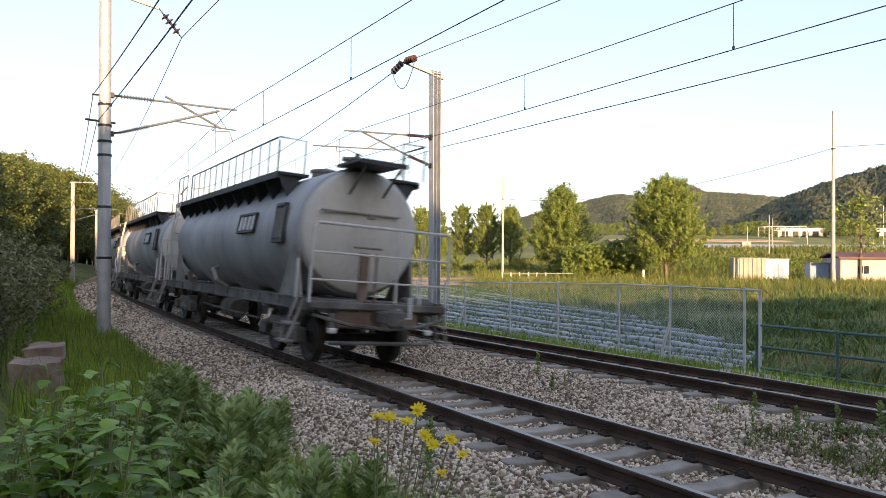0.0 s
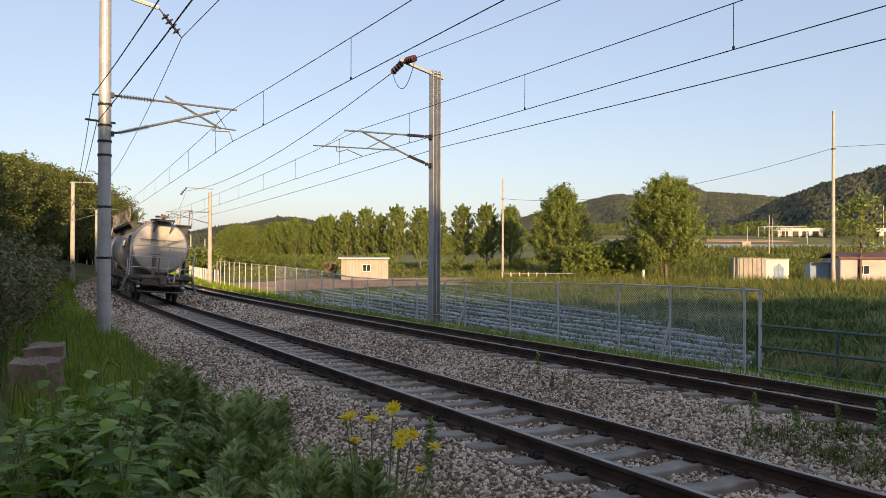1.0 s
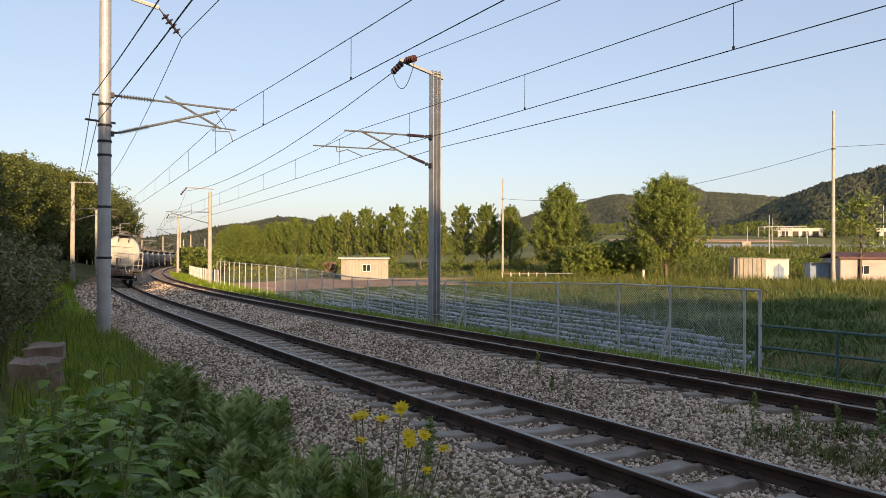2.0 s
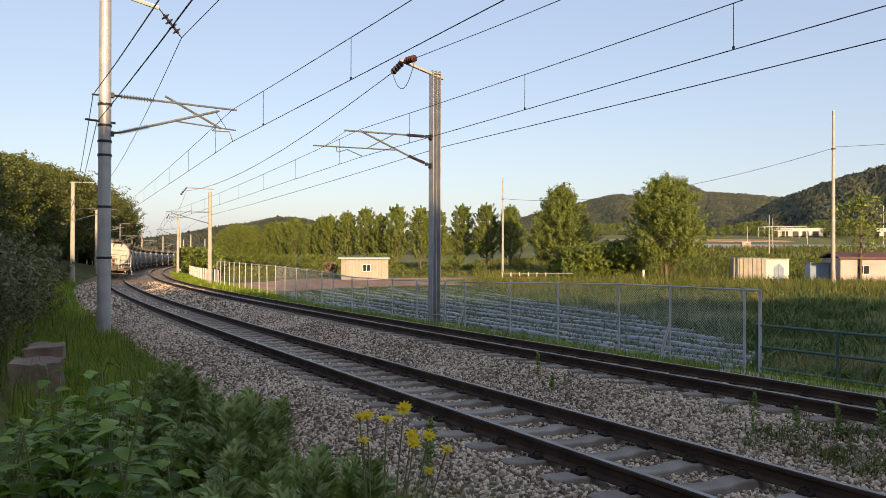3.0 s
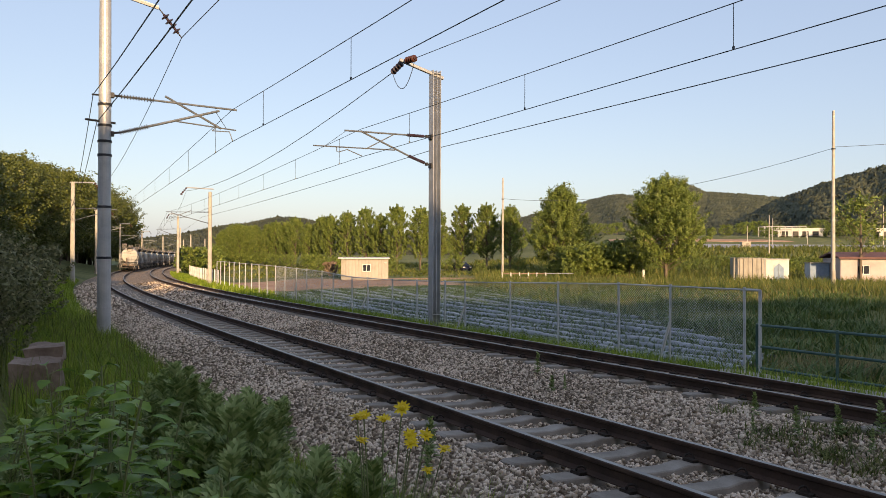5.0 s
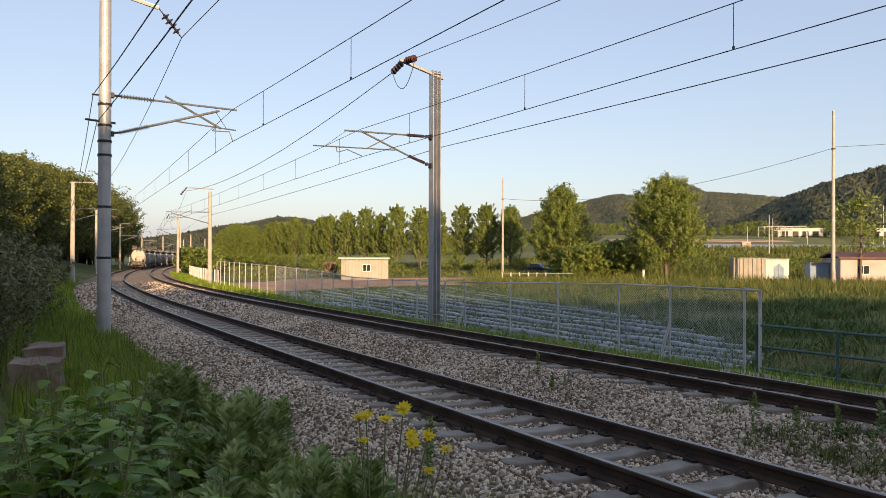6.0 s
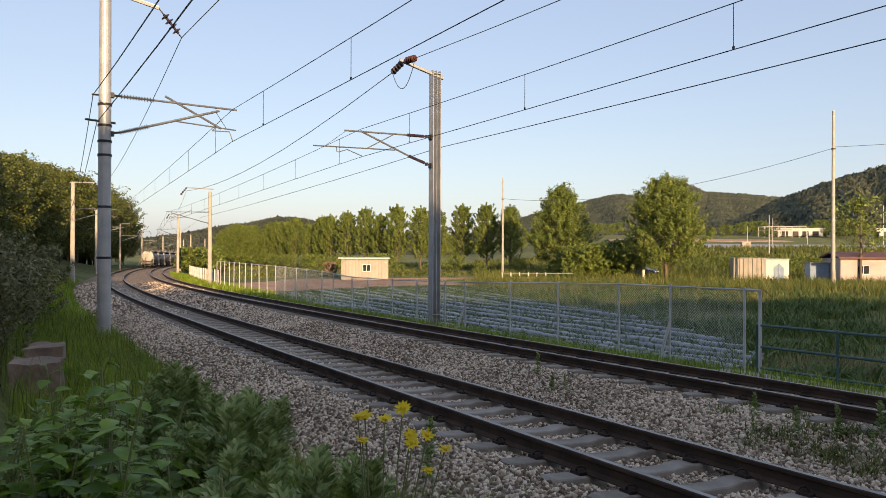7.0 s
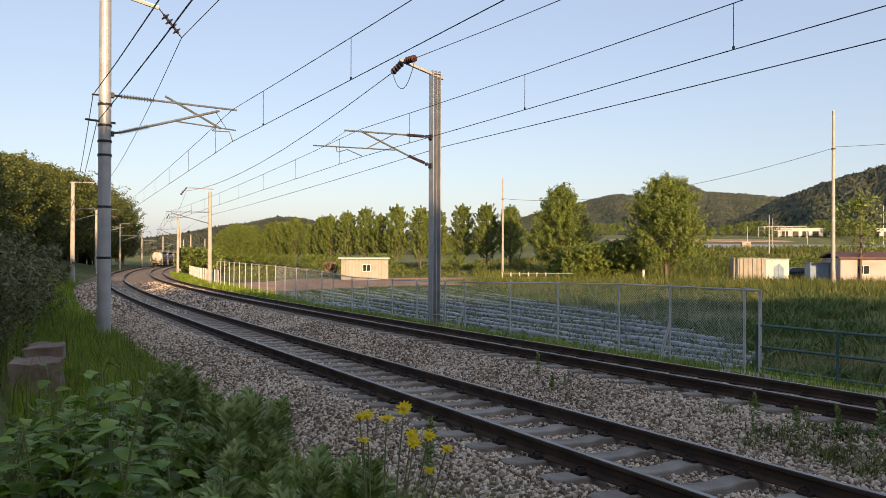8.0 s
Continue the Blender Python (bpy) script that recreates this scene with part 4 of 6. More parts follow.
def build_feeders():
    # right mast: arm with two brown insulators and a jumper loop
    sr = R_MASTS[0][0]
    p = at(sr, R_OFF)
    zt = gz(p.x, p.y) + 8.5
    tip = at(sr, 5.75)
    tip.z = zt + 0.28
    root = Vector((p.x, p.y, zt))
    q = (tip - root).to_track_quat('Y', 'Z').to_matrix().to_4x4()
    arm = on_mast(Shape().box((root + tip) / 2 + (root - tip) * 0.06, (0.1, (tip - root).length + 0.5, 0.1), q, bevel=0.01).done("feeder_arm", M_GALV), ("R", 0))
    fwd = (at(sr + 1, 5.75) - at(sr, 5.75)).normalized()
    a0, a1 = tip - fwd * 0.16, tip - fwd * 0.74 + Vector((0, 0, -0.06))
    b0, b1 = tip + fwd * 0.18, tip + fwd * 0.86 + Vector((0, 0, -0.16))
    disc_insulator(Shape(), a0, a1, 0.12, 4, 0.05).done("insulator", M_INSUL, arm)
    disc_insulator(Shape(), b0, b1, 0.115, 4, 0.05).done("insulator", M_INSULP, arm)
    loop = [b1.lerp(a1, t) + Vector((0, 0, -0.75 * 4 * t * (1 - t))) for t in np.linspace(0, 1, 9)]
    Shape().tube(loop, 0.012, 5).done("jumper_loop", M_WIRE, arm)
    hang("feeder_wire", [at(-26, 5.75, 8.1), a1], 0.011, "bare feeder wire strung from mast to mast", "wire", sag=0.55)
    ends = [(65.0, 7.9), (106.0, 7.9), (147.0, 7.9), (188.0, 7.9)]
    hang("feeder_wire", [b1] + [at(s, 5.75, z) for s, z in ends], 0.015, "bare feeder wire strung from mast to mast", "wire", sag=0.85)
    hang("return_wire", [at(-26, R_OFF + 0.17, 5.62)] + [at(s, R_OFF + 0.17, 5.6) for s, _, _ in R_MASTS], 0.011, "return wire fixed along the mast sides", "wire", sag=0.12)
    # arms on the far masts
    for key, s, off, d in [(("R", 1), 65.0, R_OFF + 0.85, -2.0), (("R", 2), 106.0, R_OFF, -1.2), (("L", 1), 64.0, L_OFF, 1.6), (("L", 2), 101.0, L_OFF, 1.6), (("L", 3), 140, L_OFF, 1.6), (("L", 4), 178, L_OFF, 1.6)]:
        a, b = at(s, off, 8.15), at(s, off + d, 8.2)
        ar = on_mast(Shape().rod(a - (b - a) * 0.15, b, 0.06, 6).done("feeder_arm", M_GALV), key)
        disc_insulator(Shape(), b, b + Vector((0, 0, -0.7)) + (b - a) * 0.25, 0.12, 4, 0.04).done("insulator", M_INSUL, ar)
    # left mast: arm above, slanting insulator string
    sl = L_MASTS[0][0]
    wire_p = at(sl, -1.34, 7.76)
    top = at(sl, -1.92, 8.45)
    ar = on_mast(Shape().rod(at(sl, L_OFF, 8.7), top, 0.055, 6).done("feeder_arm", M_WHITE), ("L", 0))
    Shape().rod(top, wire_p, 0.018, 5).done("link_rod", M_BAND, ar)
    d = wire_p - top
    disc_insulator(Shape(), top + d * 0.22, top + d * 0.86, 0.12, 4, 0.035).done("insulator", M_INSULP, ar)
    hang("feeder_wire", [at(-25, -1.3, 8.0), wire_p, at(64, -1.4, 7.5), at(101, -1.4, 7.5), at(140, -1.4, 7.5)], 0.011, "bare feeder wire strung from mast to mast", "wire", sag=0.7)
    for o, z, z2, sg in ((-3.45, 6.0, 5.9, 0.7), (-3.36, 5.32, 5.3, 0.4)):
        hang("return_wire", [at(-25, o, z), at(sl, o, z), at(64, o + 0.05, z2), at(101, o, z2), at(140, o, z2)], 0.011, "return wire fixed along the mast sides", "wire", sag=sg)
    on_mast(Shape().rod(at(sl - 0.05, L_OFF - 0.45, 5.36), at(sl - 0.05, L_OFF + 0.24, 5.32), 0.03, 6).done("crossbar", M_BAND), ("L", 0))
    on_mast(Shape().rod(at(sl, L_OFF - 0.3, 6.0), at(sl, L_OFF + 0.1, 6.02), 0.025, 6).done("hook", M_BAND), ("L", 0))


build_feeders()

# ---- chain-link fence and green railing ----
F_S = [7.9, 11.5, 16.1, 18.7, 24.3, 28.4, 33.0, 40.7, 57.0, 90.0, 140.0]
F_Z = [1.22, 1.23, 1.13, 1.07, 1.00, 1.02, 1.24, 1.40, 1.60, 1.70, 1.70]


def fence_top(s):
    return at(s, 8.0, float(np.interp(s, F_S, F_Z)))


def build_fence():
    e = empty("chain_link_fence", Matrix.Identity(4), "galvanised chain-link fence with round posts and a top rail", "fence")
    ss = [7.92, 9.88, 11.54, 13.88, 16.14, 18.74, 20.04, 22.16, 24.24, 26.7, 28.48, 30.86, 32.46, 34.88, 36.68] + list(np.arange(38.9, 63, 2.1))
    H = 1.85
    first = None
    for i, s in enumerate(ss):
        t = fence_top(s)
        if first is None:
            first = Shape().rod((0, 0, -H - 0.35), (0, 0, 0.03), 0.03, 8).rod((0, 0, 0.03), (0, 0, 0.05), 0.036, 8).done("post", M_POST, e)
            ob = first
        else:
            ob = new("post", first.data)
            ob.parent = e
        ob.matrix_basis = Matrix.Translation(t) @ pose(0, 0, 0, random.uniform(-0.8, 0.8), random.uniform(-0.8, 0.8), 0)
    for a, b in zip(ss, ss[1:]):
        Shape().rod(fence_top(a), fence_top(b), 0.021, 6).done("top_rail", M_POST, e)
    # leaning braces
    for s in (9.88, 18.74, 26.9, 36.68):
        t, b = fence_top(s), at(s + 0.12, 7.72)
        b.z = gz(b.x, b.y)
        Shape().rod(t - Vector((0, 0, 0.8)), b, 0.032, 6).done("brace", M_HANDRAIL, e)
    # end frame
    p0, p1 = fence_top(7.9), fence_top(7.55)
    Shape().rod(p1 - Vector((0, 0, 2.1)), p1, 0.035, 8).rod(p0, p1, 0.03, 6).done("end_post", M_POST, e)
    # the wire mesh, diagonals woven both ways
    v, f = [], []
    r = 0.0024
    step = 0.066
    for a, b in zip(ss[:16], ss[1:17]):
        A, B = fence_top(a), fence_top(b)
        L = (B - A).length
        d = (B - A) / L
        nrm = Vector((-d.y, d.x, 0)).normalized()
        up = Vector((0, 0, 1))
        for sgn, nn in ((1, 0.004), (-1, -0.004)):
            k = -H
            while k < L:
                x0, x1 = max(k, 0.0), min(k + H, L)
                if x1 > x0:
                    z0, z1 = (x0 - k), (x1 - k)
                    if sgn > 0:
                        z0, z1 = H - z0, H - z1
                    P = A + d * x0 - up * (H - z0) + nrm * nn
                    Q = A + d * x1 - up * (H - z1) + nrm * nn
                    t = (Q - P).normalized()
                    w1 = t.cross(nrm) * r
                    o = len(v)
                    for C in (P, Q):
                        v += [C + w1, C - w1 * 0.5 + nrm * r, C - w1 * 0.5 - nrm * r]
                    f += [(o, o + 1, o + 4, o + 3), (o + 1, o + 2, o + 5, o + 4), (o + 2, o, o + 3, o + 5)]
                k += step
    mesh = link("wire_mesh", v, f, M_GALV, e)
    mesh["kind"] = "stuff"
    # white-post fence farther along the line
    g = empty("post_fence", Matrix.Identity(4), "fence of closely set pale concrete posts", "fence")
    fp = None
    for s in np.arange(66, 112, 2.1):
        b = at(s, 8.6)
        if fp is None:
            fp = Shape().box((0, 0, 0.75), (0.13, 0.13, 1.7), bevel=0.015).done("post", M_WHITE, g)
            ob = fp
        else:
            ob = new("post", fp.data)
            ob.parent = g
        ob.matrix_basis = Matrix.Translation((b.x, b.y, gz(b.x, b.y))) @ pose(0, 0, 0, random.uniform(-1, 1), random.uniform(-1, 1), random.uniform(0, 90))
    # green railing
    e = empty("pipe_railing", Matrix.Identity(4), "dark green pipe railing with three bars beside the fence", "railing")
    for z in (0.50, 0.06, -0.38):
        Shape().rod(at(7.6, 8.0, z), at(1.0, 8.0, z - 0.02), 0.028, 8).done("bar", M_GREENRAIL, e)
    for s in (7.62, 5.95, 4.3, 2.6, 1.0):
        b = at(s, 8.0)
        Shape().rod(at(s, 8.0, 0.53), at(s, 8.0, -0.75), 0.03, 8).done("post", M_GREENRAIL, e)


build_fence()
# pale paved strip beside the second track
_st = ribbon("pavement", list(np.arange(0.0, 8.4, 0.4)), [5.9, 6.2, 6.9, 7.6, 7.8], [-0.42, -0.37, -0.38, -0.42, -0.6], M_SLEEPER, "pale worn concrete strip beside the track", "pavement", jitter=0.006)


# ---- fields ----
def patch(name, cx, cy, rx, ry, rz, material, label, category, lift=0.05, n=40, seed=1, edge=0.18):
    """A draped patch of ground with a ragged outline."""
    v, f = [], []
    c, s = math.cos(radians(rz)), math.sin(radians(rz))
    rings = 14
    for i in range(rings + 1):
        for j in range(n):
            a = 2 * math.pi * j / n
            r = (i / rings) * (1 + edge * math.sin(3 * a + seed) + edge * 0.6 * math.sin(7 * a + 2 * seed))
            sq = max(abs(math.cos(a)), abs(math.sin(a)))
            x, y = rx * r * math.cos(a) / sq ** 0.6, ry * r * math.sin(a) / sq ** 0.6
            X, Y = cx + c * x - s * y, cy + s * x + c * y
            v.append((X, Y, gz(X, Y) + lift * (1 if i < rings else -1) + random.uniform(-0.02, 0.02)))
    for i in range(rings):
        for j in range(n):
            f.append((i * n + j, (i + 1) * n + j, (i + 1) * n + (j + 1) % n, i * n + (j + 1) % n))
    return tagged(link(name, v, f, material, smooth=True), label, category, kind="structure")


patch("soil_field", -13.0, 71.0, 15.0, 10.0, 10, M_SOIL, "bare reddish tilled soil in evening sun", "field", seed=2)
patch("path", 3.0, 84.0, 9.0, 1.6, 5, M_SOIL, "bare earth farm track", "path", seed=4)
EDGE_S = [5, 10, 12, 15.8, 24.7, 31, 54, 60]      # far edge of the crop field, along the line
EDGE_O = [8.4, 9.0, 14.2, 16.7, 21.0, 22.0, 28.6, 29.6]


def build_furrows():
    v, f, m = [], [], 16
    ss = np.arange(9.6, 58, 0.8)
    for s in ss:
        wide = float(np.interp(s, EDGE_S, EDGE_O)) - 9.2
        for j in range(m):
            p = at(s, 9.2 + wide * j / (m - 1))
            v.append((p.x, p.y, gz(p.x, p.y) + (-0.04 if j in (0, m - 1) else 0.04) + random.uniform(-0.015, 0.015)))
    for i in range(len(ss) - 1):
        f += [(i * m + j, i * m + j + 1, (i + 1) * m + j + 1, (i + 1) * m + j) for j in range(m - 1)]
    tagged(link("furrow_soil", v, f, M_FURROW, smooth=True), "dark moist field soil between the mulch rows", "field", kind="structure")


build_furrows()


def row_start(o):
    return np.interp(o, [9, 13.5, 16.7, 21, 22, 29], [9.0, 10.8, 15.2, 24.5, 31.0, 54])


def build_rows():
    n_rows, gap = 14, 1.25
    for k in range(n_rows):
        o = 10.0 + gap * k
        s0, s1 = float(row_start(o)), 56 + random.uniform(-2, 2) - 0.3 * k
        v, f = [], []
        ss = np.arange(s0, s1, 0.6)
        for s in ss:
            ragged = random.uniform(0.93, 1.07)
            for do, dz in ((-0.27, 0.0), (-0.21, 0.11), (-0.08, 0.16), (0.08, 0.16), (0.21, 0.11), (0.27, 0.0)):
                p = at(s, o + do * ragged + 0.05 * math.sin(s * 0.5 + k))
                v.append((p.x, p.y, gz(p.x, p.y) + 0.04 + dz * random.uniform(0.92, 1.05)))
        for i in range(len(ss) - 1):
            f += [(i * 6 + j, (i + 1) * 6 + j, (i + 1) * 6 + j + 1, i * 6 + j + 1)[::-1] for j in range(5)]
        tagged(link("crop_ridge", v, f, M_MULCH, smooth=True), "raised crop row covered with pale plastic mulch film", "crop row", "mulched crop rows", "")
    # seedlings on the rows
    rng = np.random.default_rng(21)
    n = 7000
    o = 10.0 + gap * rng.integers(0, n_rows, n)
    s0 = row_start(o)
    s = np.round((s0 + (55 - s0) * rng.uniform(0, 1, n)) / 0.45) * 0.45
    x, y = line_xy(s + rng.normal(size=n) * 0.05, o + rng.normal(size=n) * 0.06)
    blades(x, y, 0.13, 0.06, 0.9, M_WEED, "seedlings", "young green crop plants on the mulched rows", 22, z=ground_z(x, y) + 0.18, category="crop")
    # dark green crop standing in the furrows between the rows
    n = 30000
    o = 10.0 + gap * (rng.integers(-1, n_rows, n) + 0.5)
    s0 = row_start(o)
    s = s0 + (55 - s0) * rng.uniform(0, 1, n)
    x, y = line_xy(s, o + rng.normal(size=n) * 0.13)
    blades(x, y, 0.27, 0.08, 0.9, M_WEED, "crop_plants", "dark green crop plants between the mulched rows", 24, category="crop")
    # a spread sheet of blue-white film near the fence
    for (sa, sb, oa, ob_) in ((40, 55, 9.6, 12.0), (33, 41, 9.4, 11.0)):
        v, f = [], []
        ss, oo = np.arange(sa, sb, 0.5), np.arange(oa, ob_, 0.35)
        for s in ss:
            for o in oo:
                p = at(s, o)
                v.append((p.x, p.y, gz(p.x, p.y) + 0.16 + 0.08 * math.sin(o * 8) + random.uniform(-0.05, 0.07)))
        m = len(oo)
        for i in range(len(ss) - 1):
            f += [(i * m + j, (i + 1) * m + j, (i + 1) * m + j + 1, i * m + j + 1)[::-1] for j in range(m - 1)]
        tagged(link("film_sheet", v, f, M_MULCH, smooth=True), "crumpled pale blue plastic film spread on the field", "plastic sheet", "film sheets", "")


build_rows()


# ---- buildings ----
def frame_box(sh, w, h, t, d, y):
    sh.box((0, y, h / 2 - t / 2), (w, d, t)).box((0, y, -h / 2 + t / 2), (w, d, t))
    sh.box((-w / 2 + t / 2, y, 0), (t, d, h - 2 * t)).box((w / 2 - t / 2, y, 0), (t, d, h - 2 * t))
    return sh


def window(parent, x, y, z, w, h, frame_mat=None, name="window"):
    """A framed window set on a wall facing -y."""
    fr = frame_box(Shape(), w, h, 0.08, 0.1, 0).box((0, 0, 0), (0.06, 0.1, h - 0.16)).done(name, frame_mat or M_WHITE, parent)
    fr.location = (x, y, z)
    for sx in (-1, 1):
        Shape().box((sx * (w / 4 - 0.02), 0.02, 0), (w / 2 - 0.12, 0.02, h - 0.16)).done("pane", M_GLASS, fr)
    return fr


def ribbed_wall(sh, x0, x1, y, z0, z1, pitch=0.2, depth=0.035, thick=0.08):
    """A corrugated panel facing -y, one folded sheet with a flat back."""
    n = max(2, int((x1 - x0) / pitch))
    p = (x1 - x0) / n
    xs = [(x0, 0.0)]
    for i in range(n):
        xa = x0 + i * p
        xs += [(xa + p * 0.1, 0.0), (xa + p * 0.18, -depth), (xa + p * 0.7, -depth), (xa + p * 0.78, 0.0)]
    xs.append((x1, 0.0))
    v = []
    for xx, d in xs:
        v += [(xx, y + d, z0), (xx, y + d, z1), (xx, y + thick, z0), (xx, y + thick, z1)]
    f = []
    for i in range(len(xs) - 1):
        a, b = 4 * i, 4 * i + 4
        f += [(a, b, b + 1, a + 1), (a + 2, a + 3, b + 3, b + 2), (a + 1, b + 1, b + 3, a + 3), (a, a + 2, b + 2, b)]
    e = 4 * (len(xs) - 1)
    f += [(0, 1, 3, 2), (e, e + 2, e + 3, e + 1)]
    return sh.add(v, f)


def build_shed():
    x, y = -8.9, 80.5
    e = empty("garden_shed", pose(x, y, gz(x, y), 0, 0, 8), "small cream panel shed with flat roof and white window", "shed")
    ribbed_wall(Shape(), -2.55, 2.55, -1.2, -0.2, 2.35, 0.35, 0.02).done("front_wall", M_CREAM, e)
    Shape().box((0, 1.25, 1.08), (5.1, 0.08, 2.55)).done("back_wall", M_CREAM, e)
    for sx in (-1, 1):
        Shape().box((sx * 2.58, 0.04, 1.08), (0.08, 2.5, 2.55)).done("side_wall", M_CREAM, e)
    Shape().box((-0.1, 0, 2.44), (5.75, 3.0, 0.14), Euler((radians(1.5), 0, 0)).to_matrix().to_4x4(), bevel=0.02).done("roof", M_HANDRAIL, e)
    window(e, 0.2, -1.27, 1.35, 0.95, 0.85)
    Shape().box((2.3, -1.3, 1.9), (0.3, 0.06, 0.1)).done("lamp", M_HANDRAIL, e)


build_shed()


def build_container():
    x, y = 34.4, 80.0
    e = empty("storage_container", pose(x, y, gz(x, y), 0, 0, -14), "corrugated cream shipping container", "container")
    ribbed_wall(Shape(), -1.6, 1.6, -1.2, 0.1, 2.55, 0.42, 0.09).done("front_wall", M_CREAM, e)
    for sx in (-1, 1):
        Shape().box((sx * 1.64, 0, 1.3), (0.08, 2.6, 2.5)).done("side_wall", M_CREAM, e)
    Shape().box((0, 1.24, 1.3), (3.2, 0.08, 2.5)).done("back_wall", M_CREAM, e)
    Shape().box((0, 0, 2.6), (3.4, 2.7, 0.1), bevel=0.02).done("roof", M_CREAM, e)
    for sx in (-1, 1):
        Shape().box((sx * 1.62, -1.25, 1.3), (0.14, 0.14, 2.6), bevel=0.01).done("corner_post", M_CREAM, e)
    Shape().box((0, -1.22, 0.07), (3.2, 0.12, 0.12)).done("base_rail", M_CHALIGHT, e)
    x, y = 37.0, 79.2
    e = empty("site_cabin", pose(x, y, gz(x, y), 0, 0, -14), "white site cabin with a blue-grey pointed door", "cabin")
    Shape().box((0, -1.1, 1.25), (2.4, 0.1, 2.5)).done("front_wall", M_WHITE, e)
    for sx in (-1, 1):
        Shape().box((sx * 1.25, 0, 1.25), (0.1, 2.2, 2.5)).done("side_wall", M_WHITE, e)
    Shape().box((0, 1.1, 1.25), (2.5, 0.1, 2.5)).done("back_wall", M_WHITE, e)
    Shape().box((0, 0, 2.54), (2.7, 2.5, 0.08), bevel=0.02).done("roof", M_WHITE, e)
    d = Shape().add([(-0.25, -1.2, 0), (0.75, -1.2, 0), (0.75, -1.2, 1.6), (0.25, -1.2, 2.05), (-0.25, -1.2, 1.6)] + [(-0.25, -1.1, 0), (0.75, -1.1, 0), (0.75, -1.1, 1.6), (0.25, -1.1, 2.05), (-0.25, -1.1, 1.6)],
                    [(0, 1, 2, 3, 4), (0, 4, 9, 5), (1, 6, 7, 2), (2, 7, 8, 3), (3, 8, 9, 4)]).done("door", M_BLUEDOOR, e, "blue-grey door with pointed top")
    Shape().box((0.25, -1.22, 1.0), (0.03, 0.03, 1.9)).done("door_seam", M_WHITE, d)


build_container()


def build_pink_house():
    x, y = 48.4, 76.0
    e = empty("farm_house", pose(x, y, gz(x, y), 0, 0, -10), "low pink rendered house with a maroon roof", "house")
    W, H = 12.5, 2.7
    sh = Shape()
    # front wall round two windows
    for x0, x1, z0, z1 in ((-W / 2, -4.6, 0, H), (-4.6, -3.4, 0, 1.0), (-4.6, -3.4, 2.0, H), (-3.4, 2.0, 0, H), (2.0, 3.4, 0, 1.0), (2.0, 3.4, 2.0, H), (3.4, W / 2, 0, H)):
        sh.box(((x0 + x1) / 2, -2.5, (z0 + z1) / 2), (x1 - x0, 0.2, z1 - z0))
    sh.done("front_wall", M_PINK, e)
    for sx in (-1, 1):
        Shape().box((sx * (W / 2 - 0.1), 0, H / 2), (0.2, 4.8, H)).done("side_wall", M_PINK, e)
    Shape().box((0, 2.5, H / 2), (W, 0.2, H)).done("back_wall", M_PINK, e)
    window(e, -4.0, -2.5, 1.5, 1.2, 1.0)
    window(e, 2.7, -2.5, 1.5, 1.4, 1.0)
    Shape().add([(-W / 2 - 0.3, -3.0, H - 0.05), (W / 2 + 0.3, -3.0, H - 0.05), (W / 2 + 0.3, 0, H + 0.5), (-W / 2 - 0.3, 0, H + 0.5), (-W / 2 - 0.3, 3.0, H - 0.05), (W / 2 + 0.3, 3.0, H - 0.05),
                 (-W / 2 - 0.3, -3.0, H + 0.12), (W / 2 + 0.3, -3.0, H + 0.12), (W / 2 + 0.3, 0, H + 0.66), (-W / 2 - 0.3, 0, H + 0.66), (-W / 2 - 0.3, 3.0, H + 0.12), (W / 2 + 0.3, 3.0, H + 0.12)],
                [(0, 3, 2, 1), (3, 4, 5, 2), (6, 7, 8, 9), (9, 8, 11, 10), (0, 1, 7, 6), (4, 10, 11, 5), (0, 6, 9, 3), (3, 9, 10, 4), (1, 2, 8, 7), (2, 5, 11, 8)]).done("roof", M_ROOF, e)
    Shape().box((0, -2.62, 0.12), (W, 0.08, 0.25)).done("plinth", M_WHITE, e)
    x, y = 41.4, 78.5
    e = empty("tool_shed", pose(x, y, gz(x, y), 0, 0, -10), "small grey-blue tool shed beside the house", "shed")
    Shape().box((0, -0.9, 1.0), (1.9, 0.08, 2.1)).done("front_wall", M_BLUEDOOR, e)
    for sx in (-1, 1):
        Shape().box((sx * 0.95, 0, 1.0), (0.08, 1.8, 2.1)).done("side_wall", M_BLUEDOOR, e)
    Shape().box((0, 0, 2.1), (2.1, 2.1, 0.08)).done("roof", M_CHALIGHT, e)


build_pink_house()


